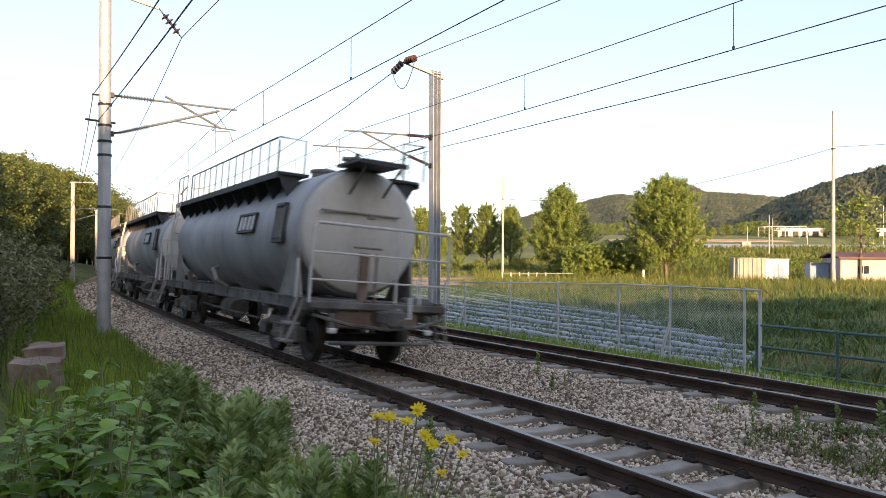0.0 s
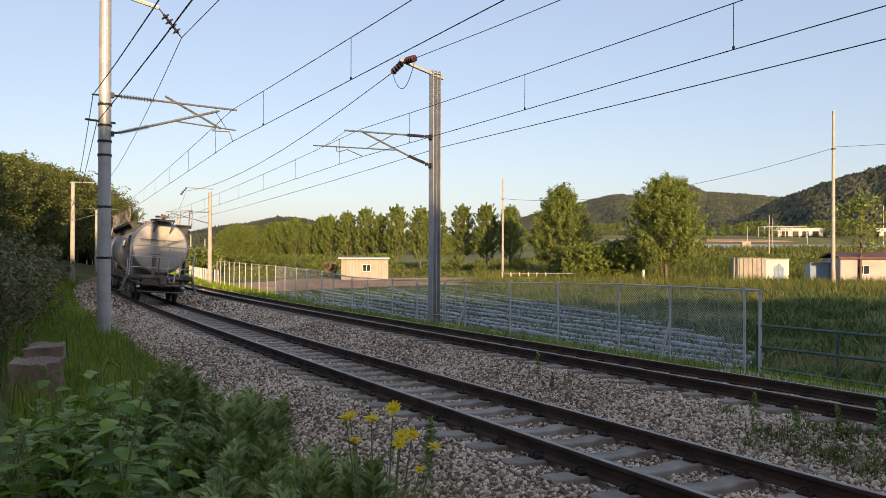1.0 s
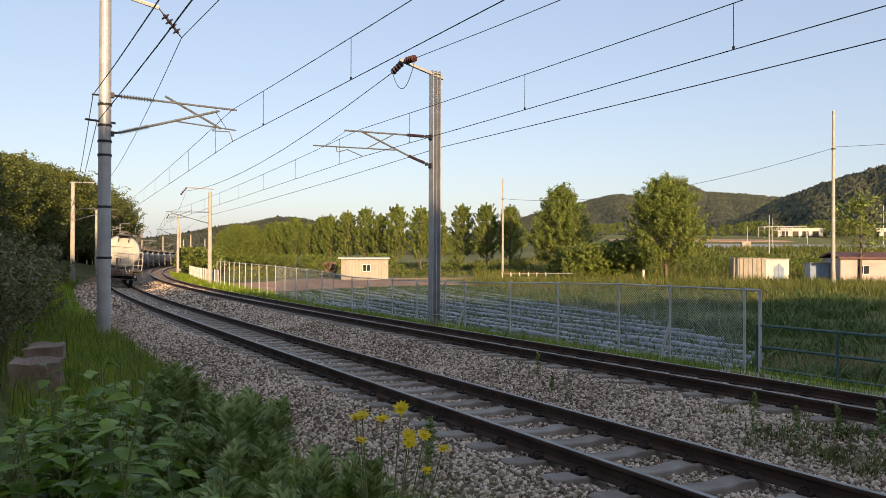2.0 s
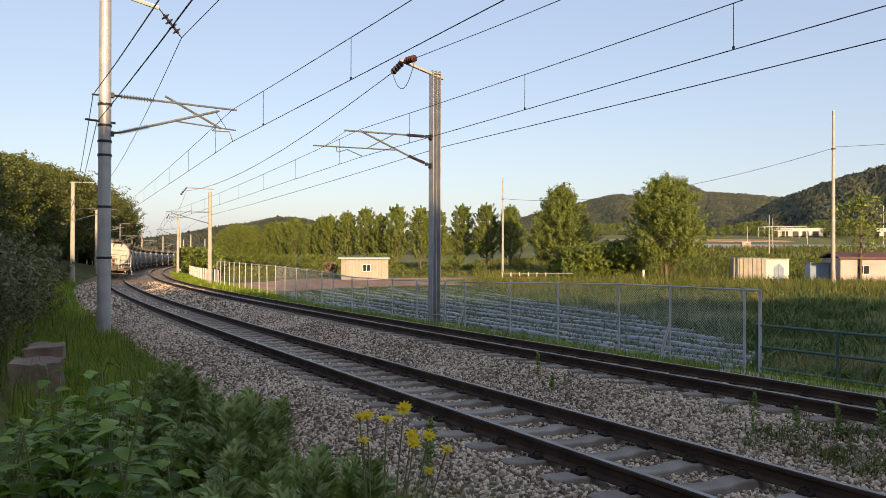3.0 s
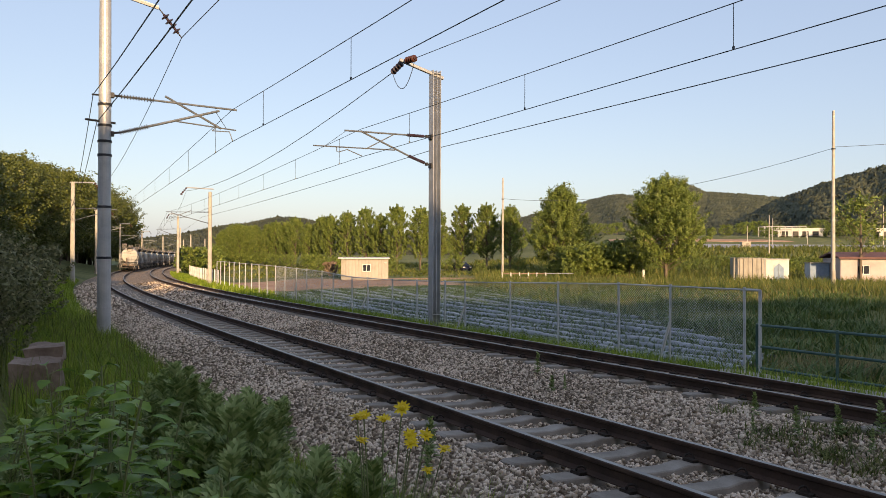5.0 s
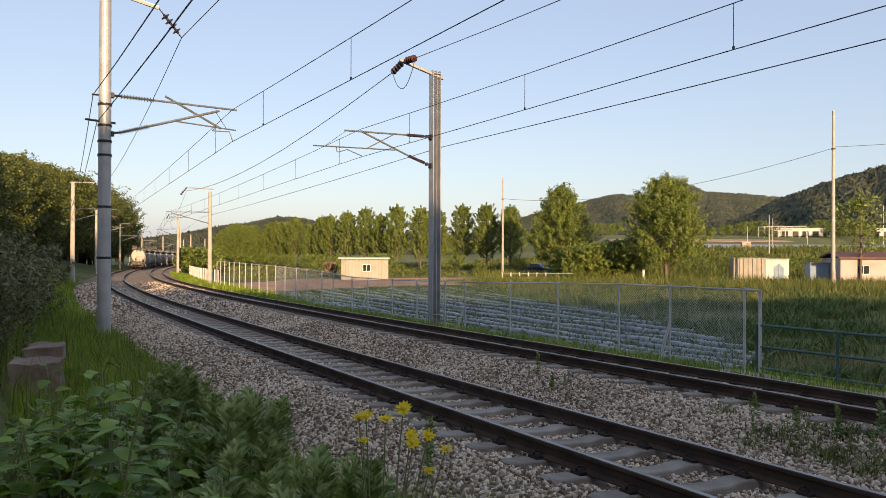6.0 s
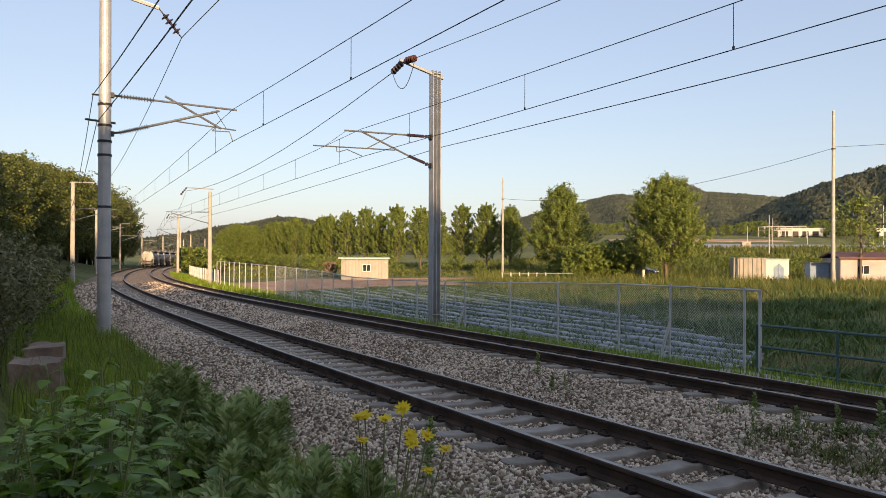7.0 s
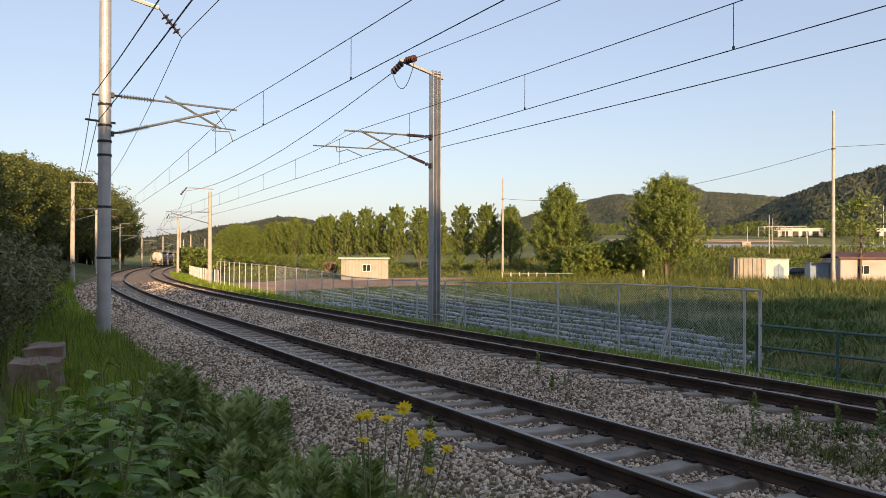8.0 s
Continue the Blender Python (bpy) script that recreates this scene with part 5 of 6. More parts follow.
def build_far_building():
    for x, y, w, h in ((152.0, 300.0, 24, 3.0), (190, 296, 20, 3.2)):
        e = empty("farm_hall", pose(x, y, gz(x, y), 0, 0, -10), "long low white hall on the far slope", "building")
        sh = Shape()
        n = int(w / 4)
        for i in range(n):
            sh.box((-w / 2 + (i + 0.5) * w / n, -4, h / 2), (w / n * 0.35, 0.3, h))
        sh.box((0, -4, h * 0.85), (w, 0.32, h * 0.3))
        sh.done("front_wall", M_WHITE, e)
        Shape().box((0, 4, h / 2), (w, 0.3, h)).done("back_wall", M_WHITE, e)
        Shape().box((0, 0, h + 0.2), (w + 1, 9.5, 0.4), bevel=0.05).done("roof", M_WHITE, e)
        for i in range(n):
            Shape().box((-w / 2 + (i + 1.0) * w / n, -3.9, h * 0.4), (w / n * 0.6, 0.1, h * 0.6)).done("bay_window", M_GLASS, e)
    patch("covered_field", 112.0, 222.0, 46.0, 13.0, -6, M_ROAD, "terraced field covered with grey sheeting", "field", lift=0.25, seed=6, edge=0.04)
    patch("bare_terrace", 92.0, 262.0, 34.0, 8.0, -6, M_SOIL, "bare earth terrace on the far slope", "field", lift=0.25, seed=8, edge=0.06)


build_far_building()


def utility_pole(x, y, h, r, label, wood=True):
    e = empty("utility_pole", pose(x, y, gz(x, y) - 0.05, 0, 0, 0), label, "utility pole", "utility poles")
    Shape().rod((0, 0, -0.3), (0, 0, h), r, 12, r * 0.6).done("pole", M_CONC, e)
    Shape().lathe([(r * 0.82, 0), (r * 0.82 + 0.03, 0), (r * 0.82 + 0.03, 0.12), (r * 0.82, 0.12)], Matrix.Translation((0, 0, h * 0.78)), 10).done("clamp", M_BAND, e)
    if h > 10:
        Shape().lathe([(r * 1.02, 0.1), (r * 1.02 + 0.02, 0.1), (r * 1.0 + 0.02, 1.6), (r * 1.0, 1.6)], Matrix.Identity(4), 12).done("guard_sleeve", M_CREAM, e, "striped yellow guard sleeve")
    return Vector((x, y, gz(x, y) + h * 0.785))


P1 = utility_pole(36.6, 66.5, 16.6, 0.19, "tall concrete utility pole with a single cable")
P2 = utility_pole(7.7, 91.5, 12.8, 0.15, "slim concrete utility pole among trees")
utility_pole(21.8, 89.0, 5.2, 0.07, "short pale post at the meadow edge")
for _x, _y, _h in ((69.0, 150.0, 9.0), (88.0, 205.0, 6.5), (106.0, 228.0, 9.0), (110.0, 214.0, 5.0), (118.0, 190.0, 12.0), (119.0, 216.0, 7.5)):
    utility_pole(_x, _y, _h, 0.13, "slim pale pole on the far slope")
hang("power_cable", [P1, Vector((24.0, 90.0, 9.3)), P2], 0.022, "sagging black cable between utility poles", "cable", sag=0.5, group="cables")
hang("power_cable", [P1 + Vector((0, 0, 0.1)), Vector((75, 70, 15.5))], 0.022, "sagging black cable between utility poles", "cable", sag=0.3, group="cables")


def greenhouse_frame(x, y, w, d, h):
    """Bare tubular frame of a greenhouse tunnel on the far slope."""
    e = empty("greenhouse_frame", pose(x, y, gz(x, y), 0, 0, -8), "bare steel greenhouse frame on the far slope", "greenhouse frame")
    for yy in (0.0, d):
        for k in range(7):
            Shape().rod((-w / 2 + w * k / 6, yy, -0.3), (-w / 2 + w * k / 6, yy, h), 0.12, 6).done("post", M_WHITE, e)
        for zz in (h, h * 0.65):
            Shape().rod((-w / 2, yy, zz), (w / 2, yy, zz), 0.1, 6).done("rail", M_WHITE, e)
    for k in range(7):
        Shape().rod((-w / 2 + w * k / 6, 0, h), (-w / 2 + w * k / 6, d, h), 0.1, 6).done("cross_rail", M_WHITE, e)


greenhouse_frame(138.0, 286.0, 16.0, 8.0, 4.5)


def pump_hut(x, y):
    e = empty("pump_hut", pose(x, y, gz(x, y), 0, 0, -10), "tiny pale yellow hut beside the covered field", "hut")
    Shape().box((0, 0, 0.9), (2.4, 2.0, 2.0), bevel=0.03).done("wall", M_CREAM, e)
    Shape().box((0, 0, 1.96), (2.7, 2.3, 0.12), bevel=0.02).done("roof", M_WHITE, e)
    Shape().box((0.3, -1.03, 0.8), (0.7, 0.06, 1.6)).done("door", M_CHALIGHT, e)


pump_hut(87.5, 205.0)


def marker_post(x, y):
    e = empty("marker_post", pose(x, y, gz(x, y), 0, 0, 0), "short white marker post in the meadow", "post")
    Shape().box((0, 0, 0.6), (0.28, 0.2, 1.5), bevel=0.03).done("post", M_WHITE, e)


marker_post(23.2, 82.0)


def pallet_rack():
    x, y = 9.2, 80.5
    e = empty("wooden_rack", pose(x, y, gz(x, y), 0, 0, 4), "low pale wooden rack standing in the grass", "rack")
    for zz in (0.25, 0.75):
        Shape().box((0, 0, zz), (5.2, 0.06, 0.12)).done("rail", M_ROCK, e)
    for xx in np.linspace(-2.5, 2.5, 6):
        Shape().box((xx, 0, 0.4), (0.12, 0.1, 0.95)).done("post", M_WHITE, e)
    Shape().box((3.0, 0.6, 0.75), (5.5, 0.9, 0.05)).done("shelf", M_ROAD, e)


pallet_rack()


# ---- far hills ----
def ridge(name, prof, dist, depth, label, seed, crown, material=None):
    """A wooded ridge; prof holds (sideways slope, crest height), crown is the size of its tree crowns."""
    rng = np.random.default_rng(seed)
    t = np.array([p[0] for p in prof])
    hgt = np.array([p[1] for p in prof])
    k = np.arange(t[0], t[-1], 0.0016)
    n, rows = len(k), 110
    crest = np.interp(k, t, hgt)
    v = []
    for j in range(rows):
        u = j / (rows - 1)
        y = dist - depth * (1 - u)
        folds = 1 + 0.13 * np.sin(k * 38 + seed + 2.2 * u) * (1 - u) + 0.07 * np.sin(k * 95 + j * 0.05) * (1 - u)
        z = crest * (u ** 0.85) * folds - 5 * (1 - u)
        lumps = crown * (0.55 * rng.uniform(0, 1, n) ** 2 + 0.3 * np.sin(k * 900 + j * 1.7) * np.sin(k * 610 - j * 2.3))
        v.append(np.stack([k * y, np.full(n, y) + rng.normal(size=n) * crown * 0.3, z + lumps - 0.4 * crown], 1))
    v.append(np.stack([k * (dist + depth), np.full(n, dist + depth), np.full(n, 0.0)], 1))
    rows += 1
    v = np.concatenate(v)
    i, j = np.meshgrid(np.arange(rows - 1), np.arange(n - 1), indexing="ij")
    a = (i * n + j).ravel()
    ob = link(name, v, np.stack([a, a + 1, a + n + 1, a + n], 1), material or M_HILL, smooth=True)
    return tagged(ob, label, "hill", kind="structure")


ridge("backdrop_hill_far", [(-0.1, 20), (0.05, 45), (0.09, 67), (0.15, 92), (0.204, 113), (0.244, 126), (0.29, 121), (0.33, 146), (0.345, 150), (0.37, 132), (0.42, 128), (0.467, 122), (0.6, 110), (0.9, 110)], 1500, 600, "distant blue-green wooded mountain", 3, 6.0)
ridge("backdrop_hill_right", [(0.26, 8), (0.316, 14), (0.364, 24), (0.41, 33), (0.44, 41), (0.467, 51), (0.5, 58), (0.531, 66), (0.57, 74), (0.625, 84), (0.73, 96), (0.95, 100), (1.3, 90)], 650, 300, "dark wooded hillside in evening sun", 5, 4.5)
ridge("backdrop_hill_left", [(-0.75, 8), (-0.5, 10), (-0.42, 12), (-0.37, 16), (-0.306, 23), (-0.27, 25), (-0.234, 29.5), (-0.2, 28.5), (-0.179, 26), (-0.115, 21), (-0.06, 17), (0.02, 13), (0.2, 8)], 560, 240, "low wooded hill beyond the fields", 9, 3.5)


# ---- trees of the fields ----
T_TALL = tree("field_tree", 10.5, 2.5, 1.5, 92, 230, 0.2, "upright green tree with dense upswept foliage", 11, 0.5, 1.0, group="field trees", cone=True, tuft=0.1)
T_WIDE = tree("field_tree", 11.9, 4.9, 1.3, 140, 330, 0.21, "broad pyramidal green tree in evening sun", 12, 0.75, 0.5, group="field trees", cone=True, tuft=0.1)
T_OVAL = tree("field_tree", 11.8, 5.1, 1.2, 150, 340, 0.21, "dense oval green tree in evening sun", 13, 0.5, 0.45, group="field trees", cone=True, tuft=0.1)
T_SMALL = tree("field_tree", 9.5, 3.2, 3.0, 44, 60, 0.3, "thin airy tree with light green leaves", 14, 0.8, 0.9, group="field trees", tuft=0.15, gaps=0.3)
put(T_OVAL, 25.0, 79.5, 1.02, 40)
put(T_WIDE, 15.4, 93.0, 1.03, 10)
put(T_SMALL, 43.6, 74.0, 1.0, 80)
for x, y, s, r in ((10.6, 112, 1.03, 0), (7.2, 117, 1.06, 60), (3.4, 123, 1.08, 140), (-1.0, 121, 1.0, 200), (-3.8, 119, 1.02, 250), (-2.2, 126, 0.9, 30)):
    put(T_TALL, x, y, s, r)
_r = random.Random(5)
# the row of trees behind the shed
for i in range(15):
    t = i / 14
    x, y = -8.0 - 46 * t, 120 + 62 * t
    put(T_TALL, x + _r.uniform(-0.6, 0.6), y + _r.uniform(-1, 1), (1.0 if t < 0.35 else 0.92) * _r.uniform(0.93, 1.08), _r.uniform(0, 360))
put(T_OVAL, -46.0, 160.0, 0.8, 20)
put(T_OVAL, -52.5, 172.0, 0.78, 120)
for x, y, s in ((-61, 212, 0.75), (-58, 200, 0.7), (-50, 192, 0.7), (-44, 196, 0.75), (-36, 196, 0.75), (-66, 236, 0.8), (-70, 252, 0.85)):
    put(T_OVAL, x, y, s, _r.uniform(0, 360))

# bushes along the fields, clear of the farm road
def road_y(x):
    return np.interp(x, [-48, -16, -1.5, 5, 11.5, 18.3, 26, 32, 43.5, 60], [230, 160, 130, 112.5, 104, 98.5, 93.5, 90, 86.5, 84])


B_MID = tree("bush", 2.6, 1.6, 0.1, 34, 60, 0.2, "rounded green bush at the meadow edge", 15, 0.5, 0.5, trunk_r=0.04, group="field bushes")
for i in range(46):
    x = _r.uniform(-22, 66)
    y = _r.uniform(96, 116) if x < 30 else _r.uniform(92, 130)
    if abs(y - road_y(x)) < 4:
        continue
    put(B_MID, x, y, _r.uniform(0.5, 1.05), _r.uniform(0, 360))
for i in range(26):
    t = i / 25
    put(B_MID, -12 - 42 * t + _r.uniform(-1, 1), 113 + 58 * t + _r.uniform(-2, 2), _r.uniform(0.7, 1.1), _r.uniform(0, 360))
# scrub inside the curve, beyond the pale posts
for i in range(60):
    p = at(112 + i * 2.4, _r.uniform(8.5, 13.5))
    put(B_MID, p.x, p.y, _r.uniform(1.1, 1.7), _r.uniform(0, 360))
for i in range(26):
    x, y = _r.uniform(15.5, 22.0), _r.uniform(83, 89)
    put(B_MID, x, y, _r.uniform(1.0, 1.75), _r.uniform(0, 360))
for i in range(40):
    x, y = _r.uniform(26.0, 62.0), _r.uniform(96, 125)
    put(B_MID, x, y, _r.uniform(0.5, 0.9), _r.uniform(0, 360))
for i in range(16):
    x, y = _r.uniform(13.5, 18.5), _r.uniform(82, 90)
    put(B_MID, x, y, _r.uniform(0.5, 0.9), _r.uniform(0, 360))
put(tree("bush", 1.9, 0.9, 0.2, 30, 60, 0.2, "rust-red shrub beside the shed", 16, 0.5, 0.7, material=M_ROCK, trunk_r=0.03), -13.6, 86, 1.0)
# low tree belt on the far slope
for i in range(90):
    x = _r.uniform(-10, 230)
    y = _r.uniform(270, 420)
    put(B_MID, x, y, _r.uniform(1.4, 2.8), _r.uniform(0, 360))

# ---- wooded hill on the left of the line ----
F_A = tree("forest_tree", 11.0, 4.8, 1.2, 84, 190, 0.3, "broad-crowned woodland tree on the hillside", 31, 0.55, 0.55, material=M_LEAFDARK, group="woodland trees", tuft=0.17)
F_B = tree("forest_tree", 10.0, 4.3, 0.9, 84, 190, 0.3, "dense dark woodland tree on the hillside", 32, 0.5, 0.7, material=M_LEAFDARK, group="woodland trees", tuft=0.17)


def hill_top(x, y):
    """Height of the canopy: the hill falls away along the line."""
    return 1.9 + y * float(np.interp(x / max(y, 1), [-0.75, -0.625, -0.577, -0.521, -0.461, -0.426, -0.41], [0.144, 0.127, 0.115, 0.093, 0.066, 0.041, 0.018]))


def build_forest():
    n = 0
    for i in range(3000):
        s, o = 38 + 150 * _r.random() ** 1.4, -_r.uniform(8.0, 62)
        p = at(s, o)
        if p.y < 30 or p.x < -0.7 * p.y:
            continue
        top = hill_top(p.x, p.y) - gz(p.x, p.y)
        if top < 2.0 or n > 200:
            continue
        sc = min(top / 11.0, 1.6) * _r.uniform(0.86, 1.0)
        if sc > 0.45 and _r.random() < 0.12:
            sc *= 0.7
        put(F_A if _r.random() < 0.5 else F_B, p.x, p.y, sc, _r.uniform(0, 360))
        n += 1
    # unseen woods added behind, on both sides of the line, to shade the foreground
    wood = tree("forest_tree", 13.0, 5.0, 1.0, 60, 34, 0.95, "unseen woodland tree added to shade the foreground", 33, 0.5, 0.6, material=M_LEAFDARK, group="woodland trees")
    # their tops lie under one slanting line, which the sunlight grazes
    def stand(x, y):
        room = 5.5 + 0.2225 * (20 - y) - gz(x, y)
        if room > 5:
            put(wood, x, y, min(room / 13.4, 1.9) * _r.uniform(0.9, 1.02), _r.uniform(0, 360))
    for i in range(72):
        p = at(-22 - 100 * i / 71, -_r.uniform(9, 26))
        stand(p.x, p.y)
    for i in range(60):
        p = at(-24 - 34 * i / 59, _r.uniform(13, 46))
        stand(p.x, p.y)
    # more added ones farther back across the line and on the rise beside it
    for i in range(30):
        p = at(-_r.uniform(56, 74), -10 + 26 * i / 29)
        stand(p.x, p.y)
    for i in range(26):
        put(wood, -45 + 44 * i / 25, _r.uniform(-38, -22), _r.uniform(1.15, 1.35), _r.uniform(0, 360))


build_forest()



# ---- foreground: stones, grass, weeds, flowers ----
def stones(name, n, s0, s1, o0, o1, size, seed, label, power=1.0, skip_sleepers=False):
    """Crushed stones lying on the bed: rough eight-cornered lumps."""
    rng = np.random.default_rng(seed)
    s = s0 + (s1 - s0) * rng.uniform(0, 1, n) ** power
    o = rng.uniform(o0, o1, n)
    zb = np.interp(o, BED_O, BED_Z)
    keep = np.ones(n, bool)
    for c in (0.0, SPACING):
        for side in (-GAUGE / 2, GAUGE / 2):
            keep &= np.abs(o - c - side) > 0.085
        ph = (s + 0.32) / 0.605 if c == 0 else (s - 1.0) / 0.605
        on = (np.abs(ph - np.round(ph)) * 0.605 < 0.125) & (np.abs(o - c) < 1.23)
        keep &= ~(on & (rng.uniform(0, 1, n) > 0.06))
    s, o, zb = s[keep], o[keep], zb[keep]
    n = len(s)
    x, y = line_xy(s, o)
    z = line_z(s) + zb
    r = size * rng.uniform(0.55, 1.25, n)
    corner = np.array([[a, b, c] for a in (-1, 1) for b in (-1, 1) for c in (-1, 1)], float)
    v = corner[None] * rng.uniform(0.55, 1.0, (n, 8, 3)) * np.array([1.0, 0.78, 0.62])
    q = rng.normal(size=(n, 4))
    q /= np.linalg.norm(q, axis=1)[:, None]
    w, a, b, c = q.T
    R = np.stack([np.stack([1 - 2 * (b * b + c * c), 2 * (a * b - c * w), 2 * (a * c + b * w)], 1),
                  np.stack([2 * (a * b + c * w), 1 - 2 * (a * a + c * c), 2 * (b * c - a * w)], 1),
                  np.stack([2 * (a * c - b * w), 2 * (b * c + a * w), 1 - 2 * (a * a + b * b)], 1)], 1)
    v = np.einsum("nij,nkj->nki", R, v) * (r * 0.62)[:, None, None]
    v += np.stack([x, y, z + r * rng.uniform(-0.05, 0.5, n)], 1)[:, None]
    faces = np.array([[0, 1, 3, 2], [4, 6, 7, 5], [0, 4, 5, 1], [2, 3, 7, 6], [0, 2, 6, 4], [1, 5, 7, 3]])
    f = (np.arange(n)[:, None, None] * 8 + faces[None]).reshape(-1, 4)
    return tagged(link(name, v.reshape(-1, 3), f, M_STONE), label, "gravel", kind="stuff")


stones("ballast_stones", 90000, 1.5, 11.5, -3.1, 6.0, 0.036, 51, "grey and brown crushed ballast stones beside the rails")
stones("ballast_stones", 62000, 11.5, 26.0, -3.0, 6.0, 0.047, 52, "grey and brown crushed ballast stones beside the rails", 1.3)
stones("ballast_stones", 14000, 26.0, 62.0, -2.9, 6.0, 0.085, 53, "grey and brown crushed ballast stones beside the rails", 1.4)

# verges
verge_blades(40000, 5.0, 24.0, -5.2, -2.75, 0.34, 0.011, 61, "verge_grass", "fresh green grass beside the ballast", lean=0.55)
verge_blades(2200, 6.0, 22.0, -5.4, -2.85, 0.55, 0.014, 68, "verge_grass", "taller seeding grass stalks on the verge", M_MEADOW, lean=0.35)
verge_blades(9000, 22.0, 70.0, -7.5, -2.9, 0.45, 0.03, 62, "verge_grass", "fresh green grass beside the ballast")
verge_blades(14000, 1.5, 40.0, 5.9, 8.6, 0.34, 0.016, 63, "verge_grass", "green grass strip along the fence foot", power=1.3)
verge_blades(9000, 38.0, 110.0, 5.9, 10.5, 0.5, 0.05, 64, "verge_grass", "green grass strip along the fence foot")
def ballast_weeds():
    rng = np.random.default_rng(66)
    cs, co = [], []
    for k in range(26):
        m = 60
        cs.append(rng.uniform(1.6, 4.6) + rng.normal(size=m) * 0.10)
        co.append(rng.uniform(1.7, 3.3) + rng.normal(size=m) * 0.10)
    s, o = np.concatenate(cs), np.concatenate(co)
    x, y = line_xy(s, o)
    blades(x, y, 0.1, 0.016, 1.5, M_MEADOW, "ballast_weeds", "low green weeds creeping over the ballast", 67, z=line_z(s) + np.interp(o, BED_O, BED_Z) + 0.02, category="weeds")


ballast_weeds()
verge_blades(7000, 1.5, 5.6, -3.1, -2.3, 0.26, 0.008, 65, "verge_grass", "tufts of green grass at the ballast edge", clump=0.1, lean=0.7)


def meadow(n, x0, x1, y0, y1, h, w, seed, material, label, clump):
    rng = np.random.default_rng(seed)
    y = y0 + (y1 - y0) * rng.uniform(0, 1, n) ** 1.4
    x = x0 + (x1 - x0) * rng.uniform(0, 1, n)
    x = x * (0.35 + 0.65 * (y / y1))
    s, o = to_line(x, y)
    lim = np.interp(s, EDGE_S, EDGE_O)
    k = (o > lim) & (wob(x, y, 0.35) + rng.normal(size=n) * 0.7 > clump)
    x, y = x[k], y[k]
    return blades(x, y, h, w * (0.5 + y / 60), 0.6, material, "meadow_grass", label, seed + 1)


meadow(42000, -6, 62, 12, 78, 0.5, 0.022, 71, M_MEADOW, "tall green meadow grass beyond the fence", -1.2)
meadow(16000, 2, 66, 44, 82, 0.62, 0.024, 72, M_DRY, "dry straw-coloured grass among the meadow", 0.6)
meadow(30000, 5, 80, 55, 135, 0.9, 0.04, 73, M_MEADOW, "tall green meadow grass beyond the fence", -0.6)


def scrub(n, x0, x1, y0, y1, h, w, seed):
    """Rank growth of tall weeds and young shrubs on the slopes beyond the meadow."""
    rng = np.random.default_rng(seed)
    x, y = rng.uniform(x0, x1, n), rng.uniform(y0, y1, n)
    k = wob(x, y, 0.16) + 0.7 * wob(x, y, 0.5) + rng.normal(size=n) * 0.4 > -0.25
    s, o = to_line(x, y)
    k &= (o > 14) & ~((np.abs(y - 84) < 4) & (np.abs(x - 3) < 11)) & (np.abs(y - road_y(x)) > 2.5)
    h = np.where(y > road_y(x), h, 0.4 * h)
    blades(x[k], y[k], h[k], w, 0.9, M_MEADOW, "scrub_growth", "rank olive-green weeds and shrubs on the slope", seed + 1, category="weeds")


scrub(26000, 8, 120, 86, 190, 1.3, 0.3, 171)
scrub(14000, -55, 12, 88, 165, 0.9, 0.25, 173)


def weed_clumps():
    """Broad-leaved weeds in drifts among the meadow grass."""
    rng = np.random.default_rng(77)
    cx, cy = [], []
    for k in range(420):
        y = rng.uniform(14, 84)
        x = y * rng.uniform(0.05, 0.66)
        r = rng.uniform(0.25, 0.9) * (0.5 + y / 60)
        m = 55
        cx.append(x + rng.normal(size=m) * r)
        cy.append(y + rng.normal(size=m) * r * 0.6)
    x, y = np.concatenate(cx), np.concatenate(cy)
    s, o = to_line(x, y)
    k = o > np.interp(s, EDGE_S, EDGE_O)
    x, y = x[k], y[k]
    blades(x, y, 0.5, 0.09, 1.1, M_WEED, "meadow_weeds", "drifts of leafy green weeds in the meadow", 78, category="weeds")


weed_clumps()


def brown_patch():
    rng = np.random.default_rng(75)
    n = 1600
    x, y = 10.6 + rng.normal(size=n) * 1.1, 17.3 + rng.normal(size=n) * 1.2
    blades(x, y, 0.55, 0.018, 0.8, M_DRY, "dry_weeds", "dead brown weeds beyond the green railing", 76, category="weeds")


brown_patch()


def leaf_mesh(L, W, fold=0.25, droop=0.3, teeth=0, n=5):
    """An ovate leaf along +y, folded on its midrib and drooping."""
    v, f = [], []
    for i in range(n + 1):
        t = i / n
        w = W * math.sin(math.pi * min(1, t * 0.92 + 0.04)) ** 0.8 * (1 - 0.35 * t)
        if teeth and i % 2:
            w *= 0.82
        z = -droop * L * t * t
        v += [(-w, L * t, z + fold * w), (0, L * t, z), (w, L * t, z + fold * w)]
    for i in range(n):
        a = 3 * i
        f += [(a, a + 1, a + 4, a + 3), (a + 1, a + 2, a + 5, a + 4)]
    return v, f


